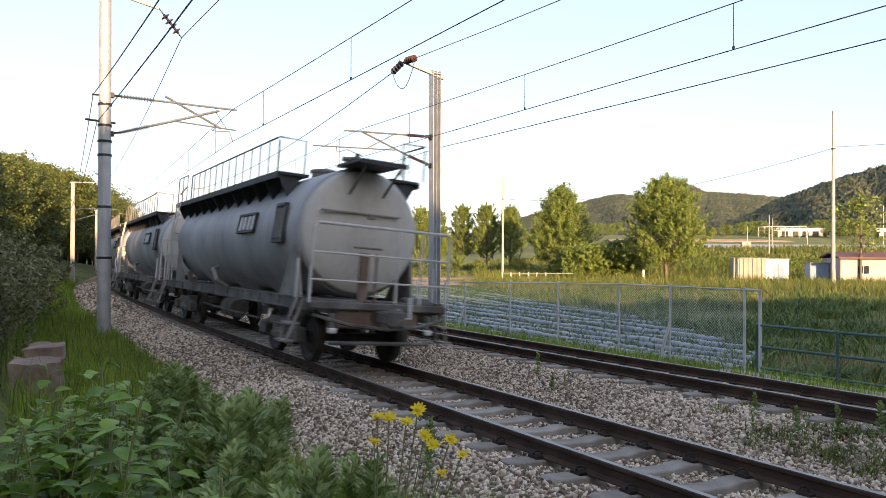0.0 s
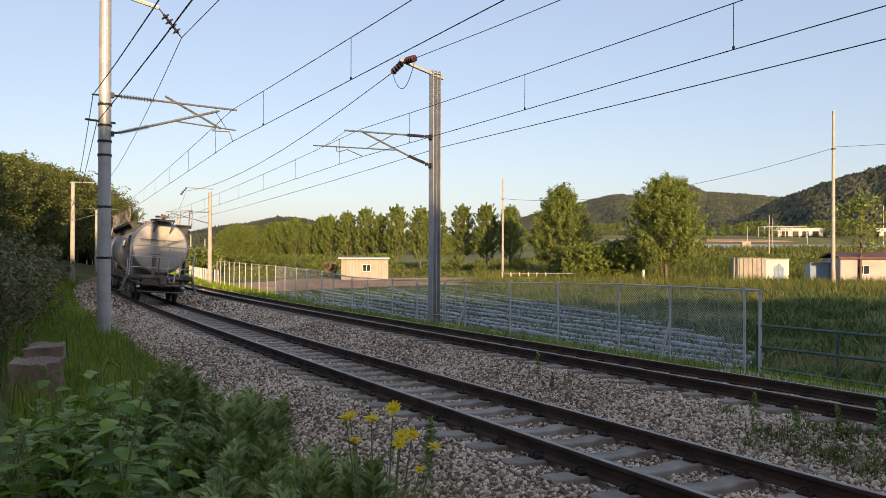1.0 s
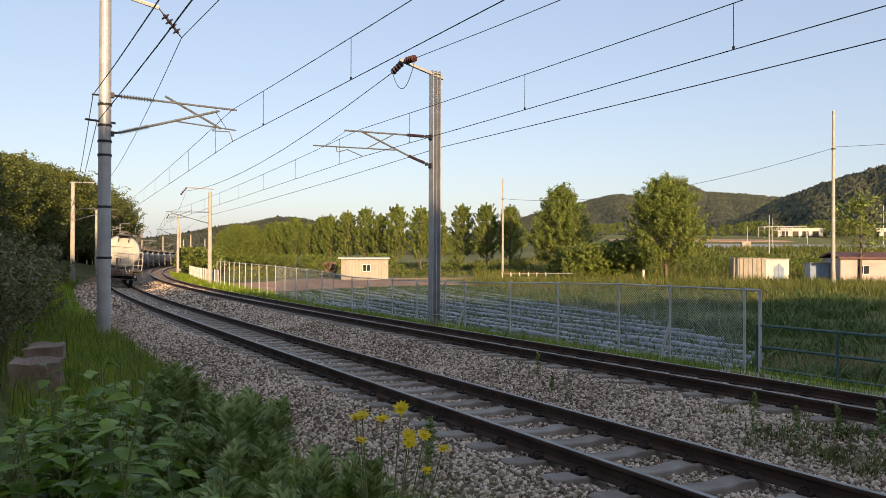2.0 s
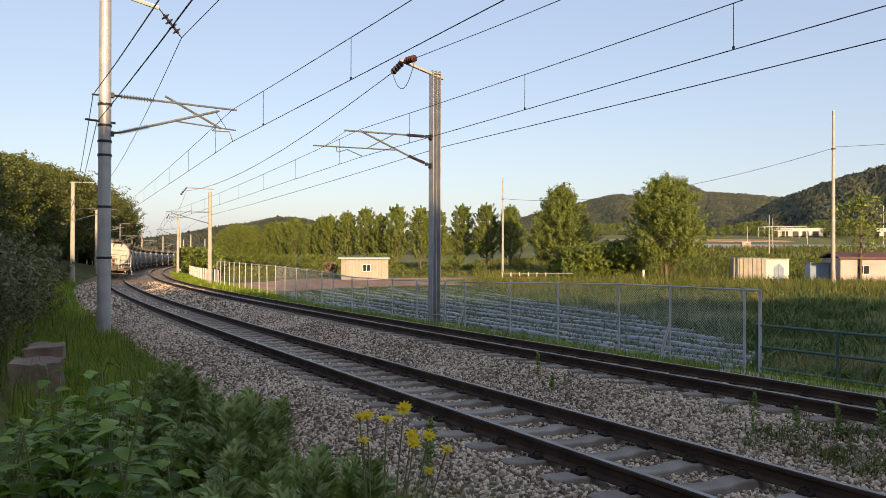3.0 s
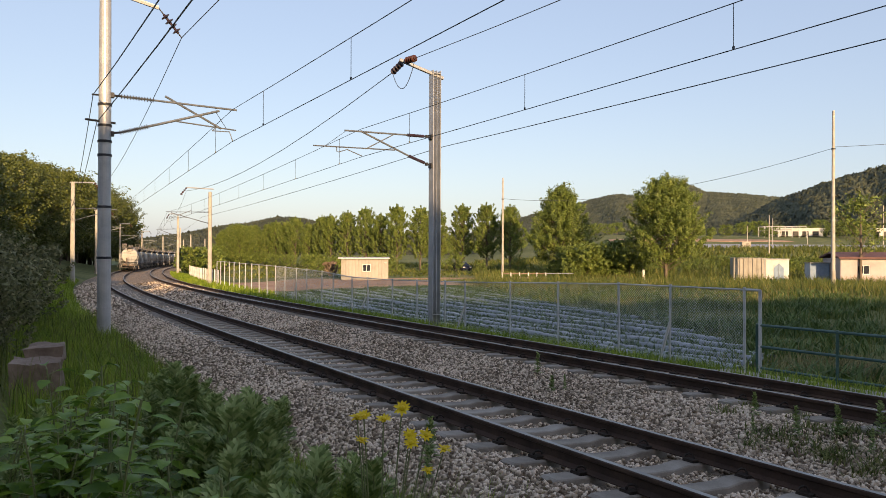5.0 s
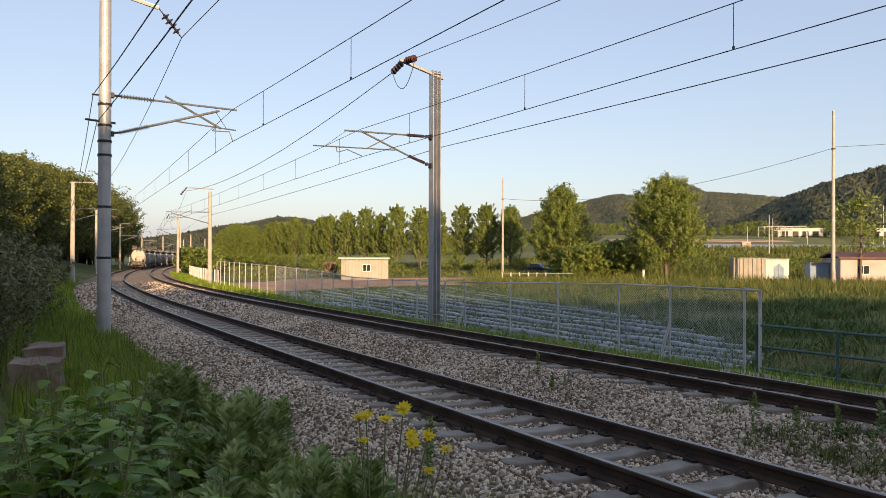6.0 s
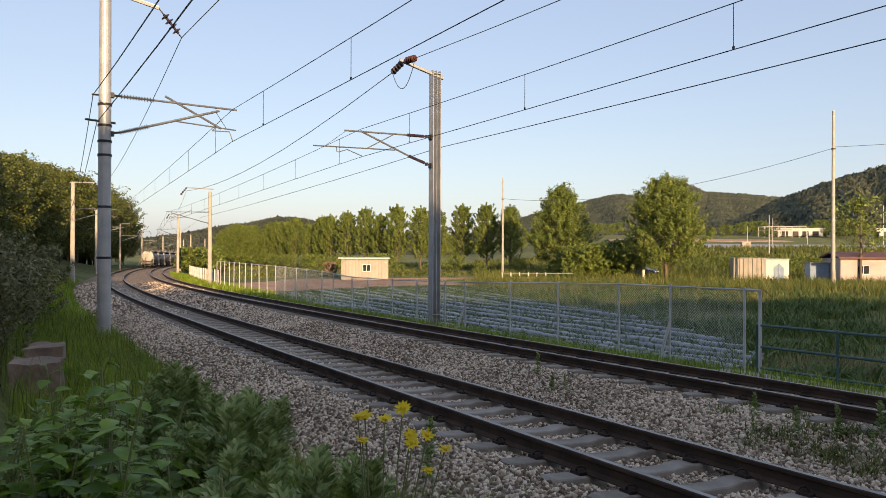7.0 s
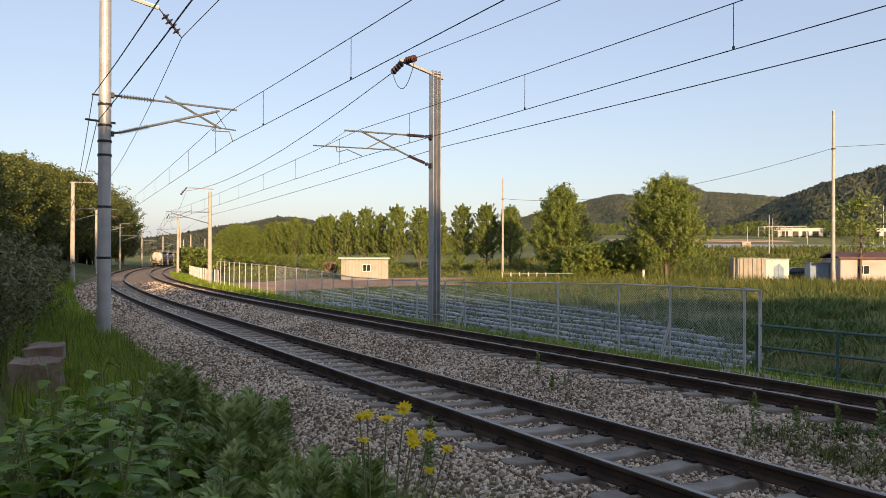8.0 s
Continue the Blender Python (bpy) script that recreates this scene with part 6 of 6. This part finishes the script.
def lobed_leaf(L, W, rng):
    """A feathery mugwort leaf: a midrib with pairs of narrow lobes."""
    v, f = [], []

    def strip(p, d, l, w):
        o = len(v)
        n = Vector((-d.y, d.x, 0)).normalized() * w
        e = p + d * l
        m = p + d * l * 0.5
        v.extend([p - n * 0.5, p + n * 0.5, m + n + Vector((0, 0, 0.1 * l)), m - n + Vector((0, 0, 0.1 * l)), e])
        f.extend([(o, o + 1, o + 2, o + 3), (o + 3, o + 2, o + 4)])
    strip(Vector((0, 0, 0)), Vector((0, 1, -0.1)), L, W * 0.085)
    for t in (0.25, 0.42, 0.58, 0.74):
        for sx in (-1, 1):
            strip(Vector((0, L * t, -0.1 * L * t)), Vector((sx * 0.75, 0.7, 0)).normalized(), L * 0.62 * (1.2 - t), W * 0.075)
    return v, f


def weed(kind, h, seed, label, group):
    """A single weed: a stem with leaves up it."""
    rng = random.Random(seed)
    e = empty("mugwort" if kind == "mugwort" else "broadleaf_weed", Matrix.Identity(4), label, "weed", group)
    stem = Shape()
    bend = Vector((rng.uniform(-0.12, 0.12), rng.uniform(-0.12, 0.12), 1))
    pts = [Vector((bend.x * t * t * h, bend.y * t * t * h, h * t)) for t in (0, 0.25, 0.5, 0.75, 1)]
    stem.tube(pts, 0.003 + 0.002 * h, 5)
    stem.done("stem", M_STEM, e)
    if kind == "mugwort":
        sh = Shape()
        k = int(26 + 26 * h)
        for i in range(k):
            t = 0.12 + 0.88 * i / k
            a = i * 2.4 + rng.uniform(-0.3, 0.3)
            L = (0.20 * (1 - 0.5 * t) + 0.035) * rng.uniform(0.8, 1.2)
            v, f = lobed_leaf(L, L * 0.9, rng)
            m = Matrix.Translation(pts[0].lerp(pts[4], t)) @ Euler((radians(rng.uniform(-20, 20) + 12 + 48 * t), 0, a)).to_matrix().to_4x4()
            sh.add([m @ Vector(p) for p in v], f)
        ob = sh.done("foliage", M_SAGE, e)
        ob["kind"] = "stuff"
    else:
        k = int(8 + 13 * h)
        for i in range(k):
            t = 0.25 + 0.75 * i / (k - 1)
            a = i * 2.1 + rng.uniform(-0.5, 0.5)
            L = (0.15 - 0.045 * t) * rng.uniform(0.7, 1.2)
            v, f = leaf_mesh(L, L * 0.46, 0.3, rng.uniform(0.1, 0.5), 1, 8)
            c = pts[0].lerp(pts[4], t)
            out = Vector((math.cos(a + 1.571), math.sin(a + 1.571), 0.35)) * L * 0.45
            m = Matrix.Translation(c + out) @ Euler((radians(rng.uniform(-15, 30)), radians(rng.uniform(-20, 20)), a)).to_matrix().to_4x4()
            lf = link("leaf", [m @ Vector(p) for p in v], f, M_BROAD, e, smooth=True)
            Shape().rod(c, c + out, 0.0025, 4).done("leaf_stalk", M_STEM, lf)
    return e


MUG = [weed("mugwort", h, 80 + i, "grey-green mugwort with feathery leaves", "mugwort plants") for i, h in enumerate((0.9, 0.75, 1.2))]
BRD = [weed("broad", h, 90 + i, "leafy weed with broad bright green leaves", "broadleaf weeds") for i, h in enumerate((0.8, 1.15))]


WEED_SLOPE = ([-0.63, -0.54, -0.43, -0.355, -0.305, -0.21, -0.18, -0.11], [0.225, 0.215, 0.175, 0.165, 0.222, 0.214, 0.28, 0.29])


def weed_scale(x, y, h, want):
    """Keeps the weeds low enough to leave the verge and the stone block in sight."""
    top = EYE[2] - y * float(np.interp(x / y, *WEED_SLOPE)) - gz(x, y)
    return min(want, top / h * (0.72 + 0.28 * want))


def plant_out():
    rr = random.Random(17)
    tall = {MUG[0].name: 0.9, MUG[1].name: 0.75, MUG[2].name: 1.2, BRD[0].name: 0.8, BRD[1].name: 1.15}

    def sow(kinds, n, y0, y1, k0, k1, w0, w1):
        for i in range(n):
            y = rr.uniform(y0, y1)
            x = y * rr.uniform(k0, k1)
            src = rr.choice(kinds)
            sc = weed_scale(x, y, tall[src.name], rr.uniform(w0, w1))
            if sc > 0.22:
                put(src, x, y, sc, rr.uniform(0, 360))
    # mugwort drifts, denser towards the ballast edge
    sow(MUG, 80, 2.9, 6.6, -0.36, -0.22, 0.6, 1.2)
    sow(MUG, 26, 2.7, 5.4, -0.66, -0.52, 0.5, 1.0)
    sow(MUG, 24, 3.6, 5.6, -0.54, -0.38, 0.4, 0.75)
    sow(MUG, 75, 2.7, 4.9, -0.32, -0.08, 0.5, 1.1)
    sow(MUG, 44, 4.4, 7.4, -0.41, -0.28, 0.8, 1.2)
    sow(MUG, 20, 5.0, 8.2, -0.50, -0.32, 0.5, 0.9)
    # broad-leaved weeds in the middle of the drift
    sow(BRD, 20, 2.7, 4.2, -0.54, -0.35, 0.75, 1.15)
    sow(BRD, 8, 2.7, 3.6, -0.64, -0.52, 0.7, 1.0)
    sow(BRD, 10, 2.6, 3.3, -0.38, -0.28, 0.65, 0.95)
    # three taller shoots that stand up before the verge
    for x, y, sc in ((-1.95, 4.1, 1.0), (-2.2, 4.1, 0.97), (-1.75, 3.7, 0.95)):
        put(BRD[1], x, y, sc, rr.uniform(0, 360))
    # single weeds on the ballast
    for s, o, sc in ((7.0, 1.97, 0.45), (6.9, 2.15, 0.35), (3.2, 2.3, 0.5), (2.9, 2.6, 0.4), (3.6, 2.1, 0.35), (2.6, 2.9, 0.45), (4.0, 2.7, 0.35), (2.4, 2.3, 0.4), (4.0, -2.0, 0.45), (4.6, -2.45, 0.35), (6.3, -2.5, 0.6), (5.9, -2.75, 0.6), (4.4, -1.75, 0.5), (8.0, 2.5, 0.42)):
        p = at(s, o, float(np.interp(o, BED_O, BED_Z)) + 0.02)
        put(rr.choice(MUG), p.x, p.y, sc, rr.uniform(0, 360), z=p.z)


plant_out()


def flower(seed, lean_x, lean_y):
    """A yellow daisy-like flower on a metre-long thin stem."""
    rng = random.Random(seed)
    e = empty("yellow_flower", Matrix.Identity(4), "yellow daisy-like flower swaying on a thin green stem", "flower", "yellow flowers")
    pts = [Vector((lean_x * t * t, lean_y * t * t, t)) for t in (0, 0.2, 0.4, 0.6, 0.8, 1)]
    Shape().tube(pts, 0.0032, 5).done("stem", M_STEM, e)
    top = Matrix.Translation(pts[-1]) @ Euler((radians(rng.uniform(5, 40)), radians(rng.uniform(-15, 15)), 0)).to_matrix().to_4x4()
    Shape().lathe([(0.004, -0.012), (0.012, -0.006), (0.013, 0.006), (0.006, 0.012)], top, 8).done("flower_head", M_PETAL, e)
    for k in range(12):
        v, f = leaf_mesh(0.030, 0.0085, 0.1, rng.uniform(-0.2, 0.3), 0, 3)
        m = top @ Euler((radians(rng.uniform(0, 25)), 0, 2 * math.pi * k / 12)).to_matrix().to_4x4() @ Matrix.Translation((0, 0.008, 0))
        link("petal", [m @ Vector(p) for p in v], f, M_PETAL, e)
    for t in (0.25, 0.4, 0.55):
        v, f = leaf_mesh(0.16, 0.012, 0.2, 0.4, 0, 4)
        m = Matrix.Translation((lean_x * t * t, lean_y * t * t, t)) @ Euler((radians(45), 0, rng.uniform(0, 6))).to_matrix().to_4x4()
        link("leaf", [m @ Vector(p) for p in v], f, M_WEED, e)
    return e


FLOWERS = []
for _i, (_x, _y, _z) in enumerate(((-0.435, 3.62, 1.07), (-0.405, 3.66, 1.065), (-0.298, 3.6, 1.064), (-0.207, 3.65, 1.11), (-0.165, 3.6, 0.985), (-0.155, 3.56, 0.955), (-0.083, 3.62, 0.98), (0.011, 3.6, 0.915), (-0.41, 3.6, 0.98), (-0.07, 3.58, 0.83))):
    _bx, _by = -0.26 + 0.45 * (_x + 0.2), 3.55 + 0.5 * (_y - 3.6)
    _b = gz(_bx, _by)
    _h = _z - _b
    _f = flower(100 + _i, (_x - _bx) / _h, (_y - _by) / _h)
    FLOWERS.append((_f, Matrix.Translation((_bx, _by, _b)), _h * (1.0 if _i < 8 else 0.98), 0.0 + 0.15 * _i))
SWAY = [(0.0, 5.0), (0.5, 1.0), (1.0, -2.8), (1.5, 1.4), (2.2, -0.8), (3.0, 0.6), (3.5, 1.6), (4.0, 0.2), (4.5, 1.2), (5.3, -0.6), (6.0, 0.4), (6.5, -1.5), (7.0, 0.2), (7.5, -0.3), (8.0, 0.6)]
for _f, _m, _h, _p in FLOWERS:
    _f.scale = (_h, _h, _h)

# long thin grass and weeds round the flowers
def tall_clump():
    rng = np.random.default_rng(111)
    n = 3200
    x, y = -0.40 + rng.normal(size=n) * 0.40, 3.75 + rng.normal(size=n) * 0.3
    blades(x, y, 0.72, 0.008, 0.45, M_GRASS, "tall_grass", "tall thin green grass round the yellow flowers", 112)
    n = 3200
    x, y = -0.62 + rng.normal(size=n) * 0.5, 4.75 + rng.normal(size=n) * 0.35
    blades(x, y, 0.5, 0.009, 0.5, M_GRASS, "tall_grass", "thick green grass at the ballast edge", 113)


tall_clump()


# ---- thicket and stone block on the left verge ----
M_SCRUB = mat("scrub leaves", [(0.10, 0.11, 0.045), (0.18, 0.185, 0.08), (0.29, 0.27, 0.14)], 0.8, 0.65, per_island=0.3, bump=0, fine=3, thin=0.2)
THICK = [tree("thicket_bush", 2.6, 1.5, 0.1, 50, 75, 0.135, "tangled brownish-green thicket bush on the bank", 120 + i, 0.45, 0.6, material=M_SCRUB, trunk_r=0.03, group="bank thicket") for i in range(2)]
_t = random.Random(8)
for _i in range(46):
    _s = _t.uniform(11, 44)
    _o = -_t.uniform(5.6, 11.0) - (1.2 if _s < 16 else 0)
    _p = at(_s, _o)
    put(_t.choice(THICK), _p.x, _p.y, _t.uniform(0.75, 1.15) * (1.0 if _o < -6.5 else 0.8), _t.uniform(0, 360))
for _s, _o, _k in ((10.2, -6.0, 0.62), (11.6, -5.4, 0.55), (12.8, -6.2, 0.85), (14.5, -5.5, 0.7), (16.5, -5.2, 0.75), (19.0, -5.0, 0.8), (9.2, -6.6, 0.7)):
    _p = at(_s, _o)
    put(_t.choice(THICK), _p.x, _p.y, _k, _t.uniform(0, 360))


def stone_block():
    x, y = -4.75, 8.35
    e = empty("stone_block", pose(x, y, gz(x, y) - 0.06, 0, 0, 24), "weathered brown stone blocks half hidden by weeds", "stone block")
    for nm, c, sz, sd in (("upper_block", (0.03, 0.42, 0.58), (0.40, 0.5, 0.2), 1), ("lower_block", (-0.02, 0, 0.27), (0.50, 0.7, 0.62), 2)):
        bm = bmesh.new()
        bmesh.ops.create_cube(bm, size=1)
        bmesh.ops.scale(bm, vec=sz, verts=bm.verts)
        bmesh.ops.subdivide_edges(bm, edges=bm.edges[:], cuts=4, use_grid_fill=True)
        for v in bm.verts:
            v.co += Vector(c) + noise.noise_vector(v.co * 5 + Vector((sd, 0, 0))) * 0.045
        me = bpy.data.meshes.new(nm)
        bm.to_mesh(me)
        bm.free()
        me.materials.append(M_ROCK)
        ob = new(nm, me)
        ob.parent = e


stone_block()


# ---- the passing car ----
def build_car():
    M_BODY = mat("dark blue car paint", [(0.012, 0.016, 0.035), (0.02, 0.026, 0.05)], 1, 0.25, bump=0, spec=0.6)
    M_TYRE = mat("tyre rubber", [(0.015, 0.015, 0.015), (0.03, 0.03, 0.03)], 6, 0.8)
    e = empty("car", Matrix.Identity(4), "dark blue passenger car driving along the farm road", "car")
    prof = [(-2.2, 0.3), (-2.25, 0.65), (-2.05, 0.88), (-1.5, 0.95), (-0.95, 1.38), (-0.3, 1.47), (0.5, 1.42), (1.15, 0.98), (1.95, 0.85), (2.2, 0.62), (2.2, 0.3)]
    n = len(prof)
    v, f = [], []
    for x, k in ((-0.88, 0.86), (-0.8, 1.0), (0.8, 1.0), (0.88, 0.86)):
        v += [(x * (0.82 if z > 1.2 else 1.0), y, z if k == 1.0 else 0.3 + (z - 0.3) * 0.96) for y, z in prof]
    for j in range(3):
        f += [(j * n + i, j * n + (i + 1) % n, (j + 1) * n + (i + 1) % n, (j + 1) * n + i) for i in range(n)]
    f += [tuple(range(n - 1, -1, -1)), tuple(range(3 * n, 4 * n))]
    link("body", v, f, M_BODY, e)
    for sx in (-1, 1):
        Shape().add([(sx * 0.885, -1.25, 0.98), (sx * 0.885, 0.95, 0.98), (sx * 0.76, 0.42, 1.36), (sx * 0.76, -0.85, 1.34)] + [(sx * 0.80, -1.25, 0.98), (sx * 0.80, 0.95, 0.98), (sx * 0.70, 0.42, 1.36), (sx * 0.70, -0.85, 1.34)],
                    [(0, 1, 2, 3), (0, 3, 7, 4), (1, 5, 6, 2), (2, 6, 7, 3), (0, 4, 5, 1)]).done("side_window", M_GLASS, e)
        Shape().box((sx * 0.6, 2.2, 0.66), (0.35, 0.08, 0.14), bevel=0.02).done("headlight", M_WHITE, e)
        Shape().box((sx * 0.6, -2.24, 0.72), (0.3, 0.06, 0.12), bevel=0.02).done("tail_light", M_ROOF, e)
        for yy in (-1.35, 1.35):
            w = Shape().lathe([(0.2, -0.1), (0.31, -0.1), (0.33, -0.06), (0.33, 0.06), (0.31, 0.1), (0.2, 0.1)], Matrix.Translation((sx * 0.78, yy, 0.33)) @ Euler((0, radians(90), 0)).to_matrix().to_4x4(), 18).done("wheel", M_TYRE, e)
            Shape().lathe([(0.05, -0.09), (0.2, -0.1), (0.2, 0.1), (0.05, 0.09)], Matrix.Translation((sx * 0.78, yy, 0.33)) @ Euler((0, radians(90), 0)).to_matrix().to_4x4(), 12).done("hubcap", M_HANDRAIL, w)
    return e


CAR = build_car()
CAR_WAY = [(0.0, -48, 230), (1.5, -32, 195), (3.0, -16, 160), (4.5, -1.5, 130), (5.2, 5.0, 112.5), (5.8, 11.5, 104), (6.4, 18.3, 98.5), (7.0, 26, 93.5), (7.4, 32.2, 90), (8.0, 43.5, 86.5)]

motions()
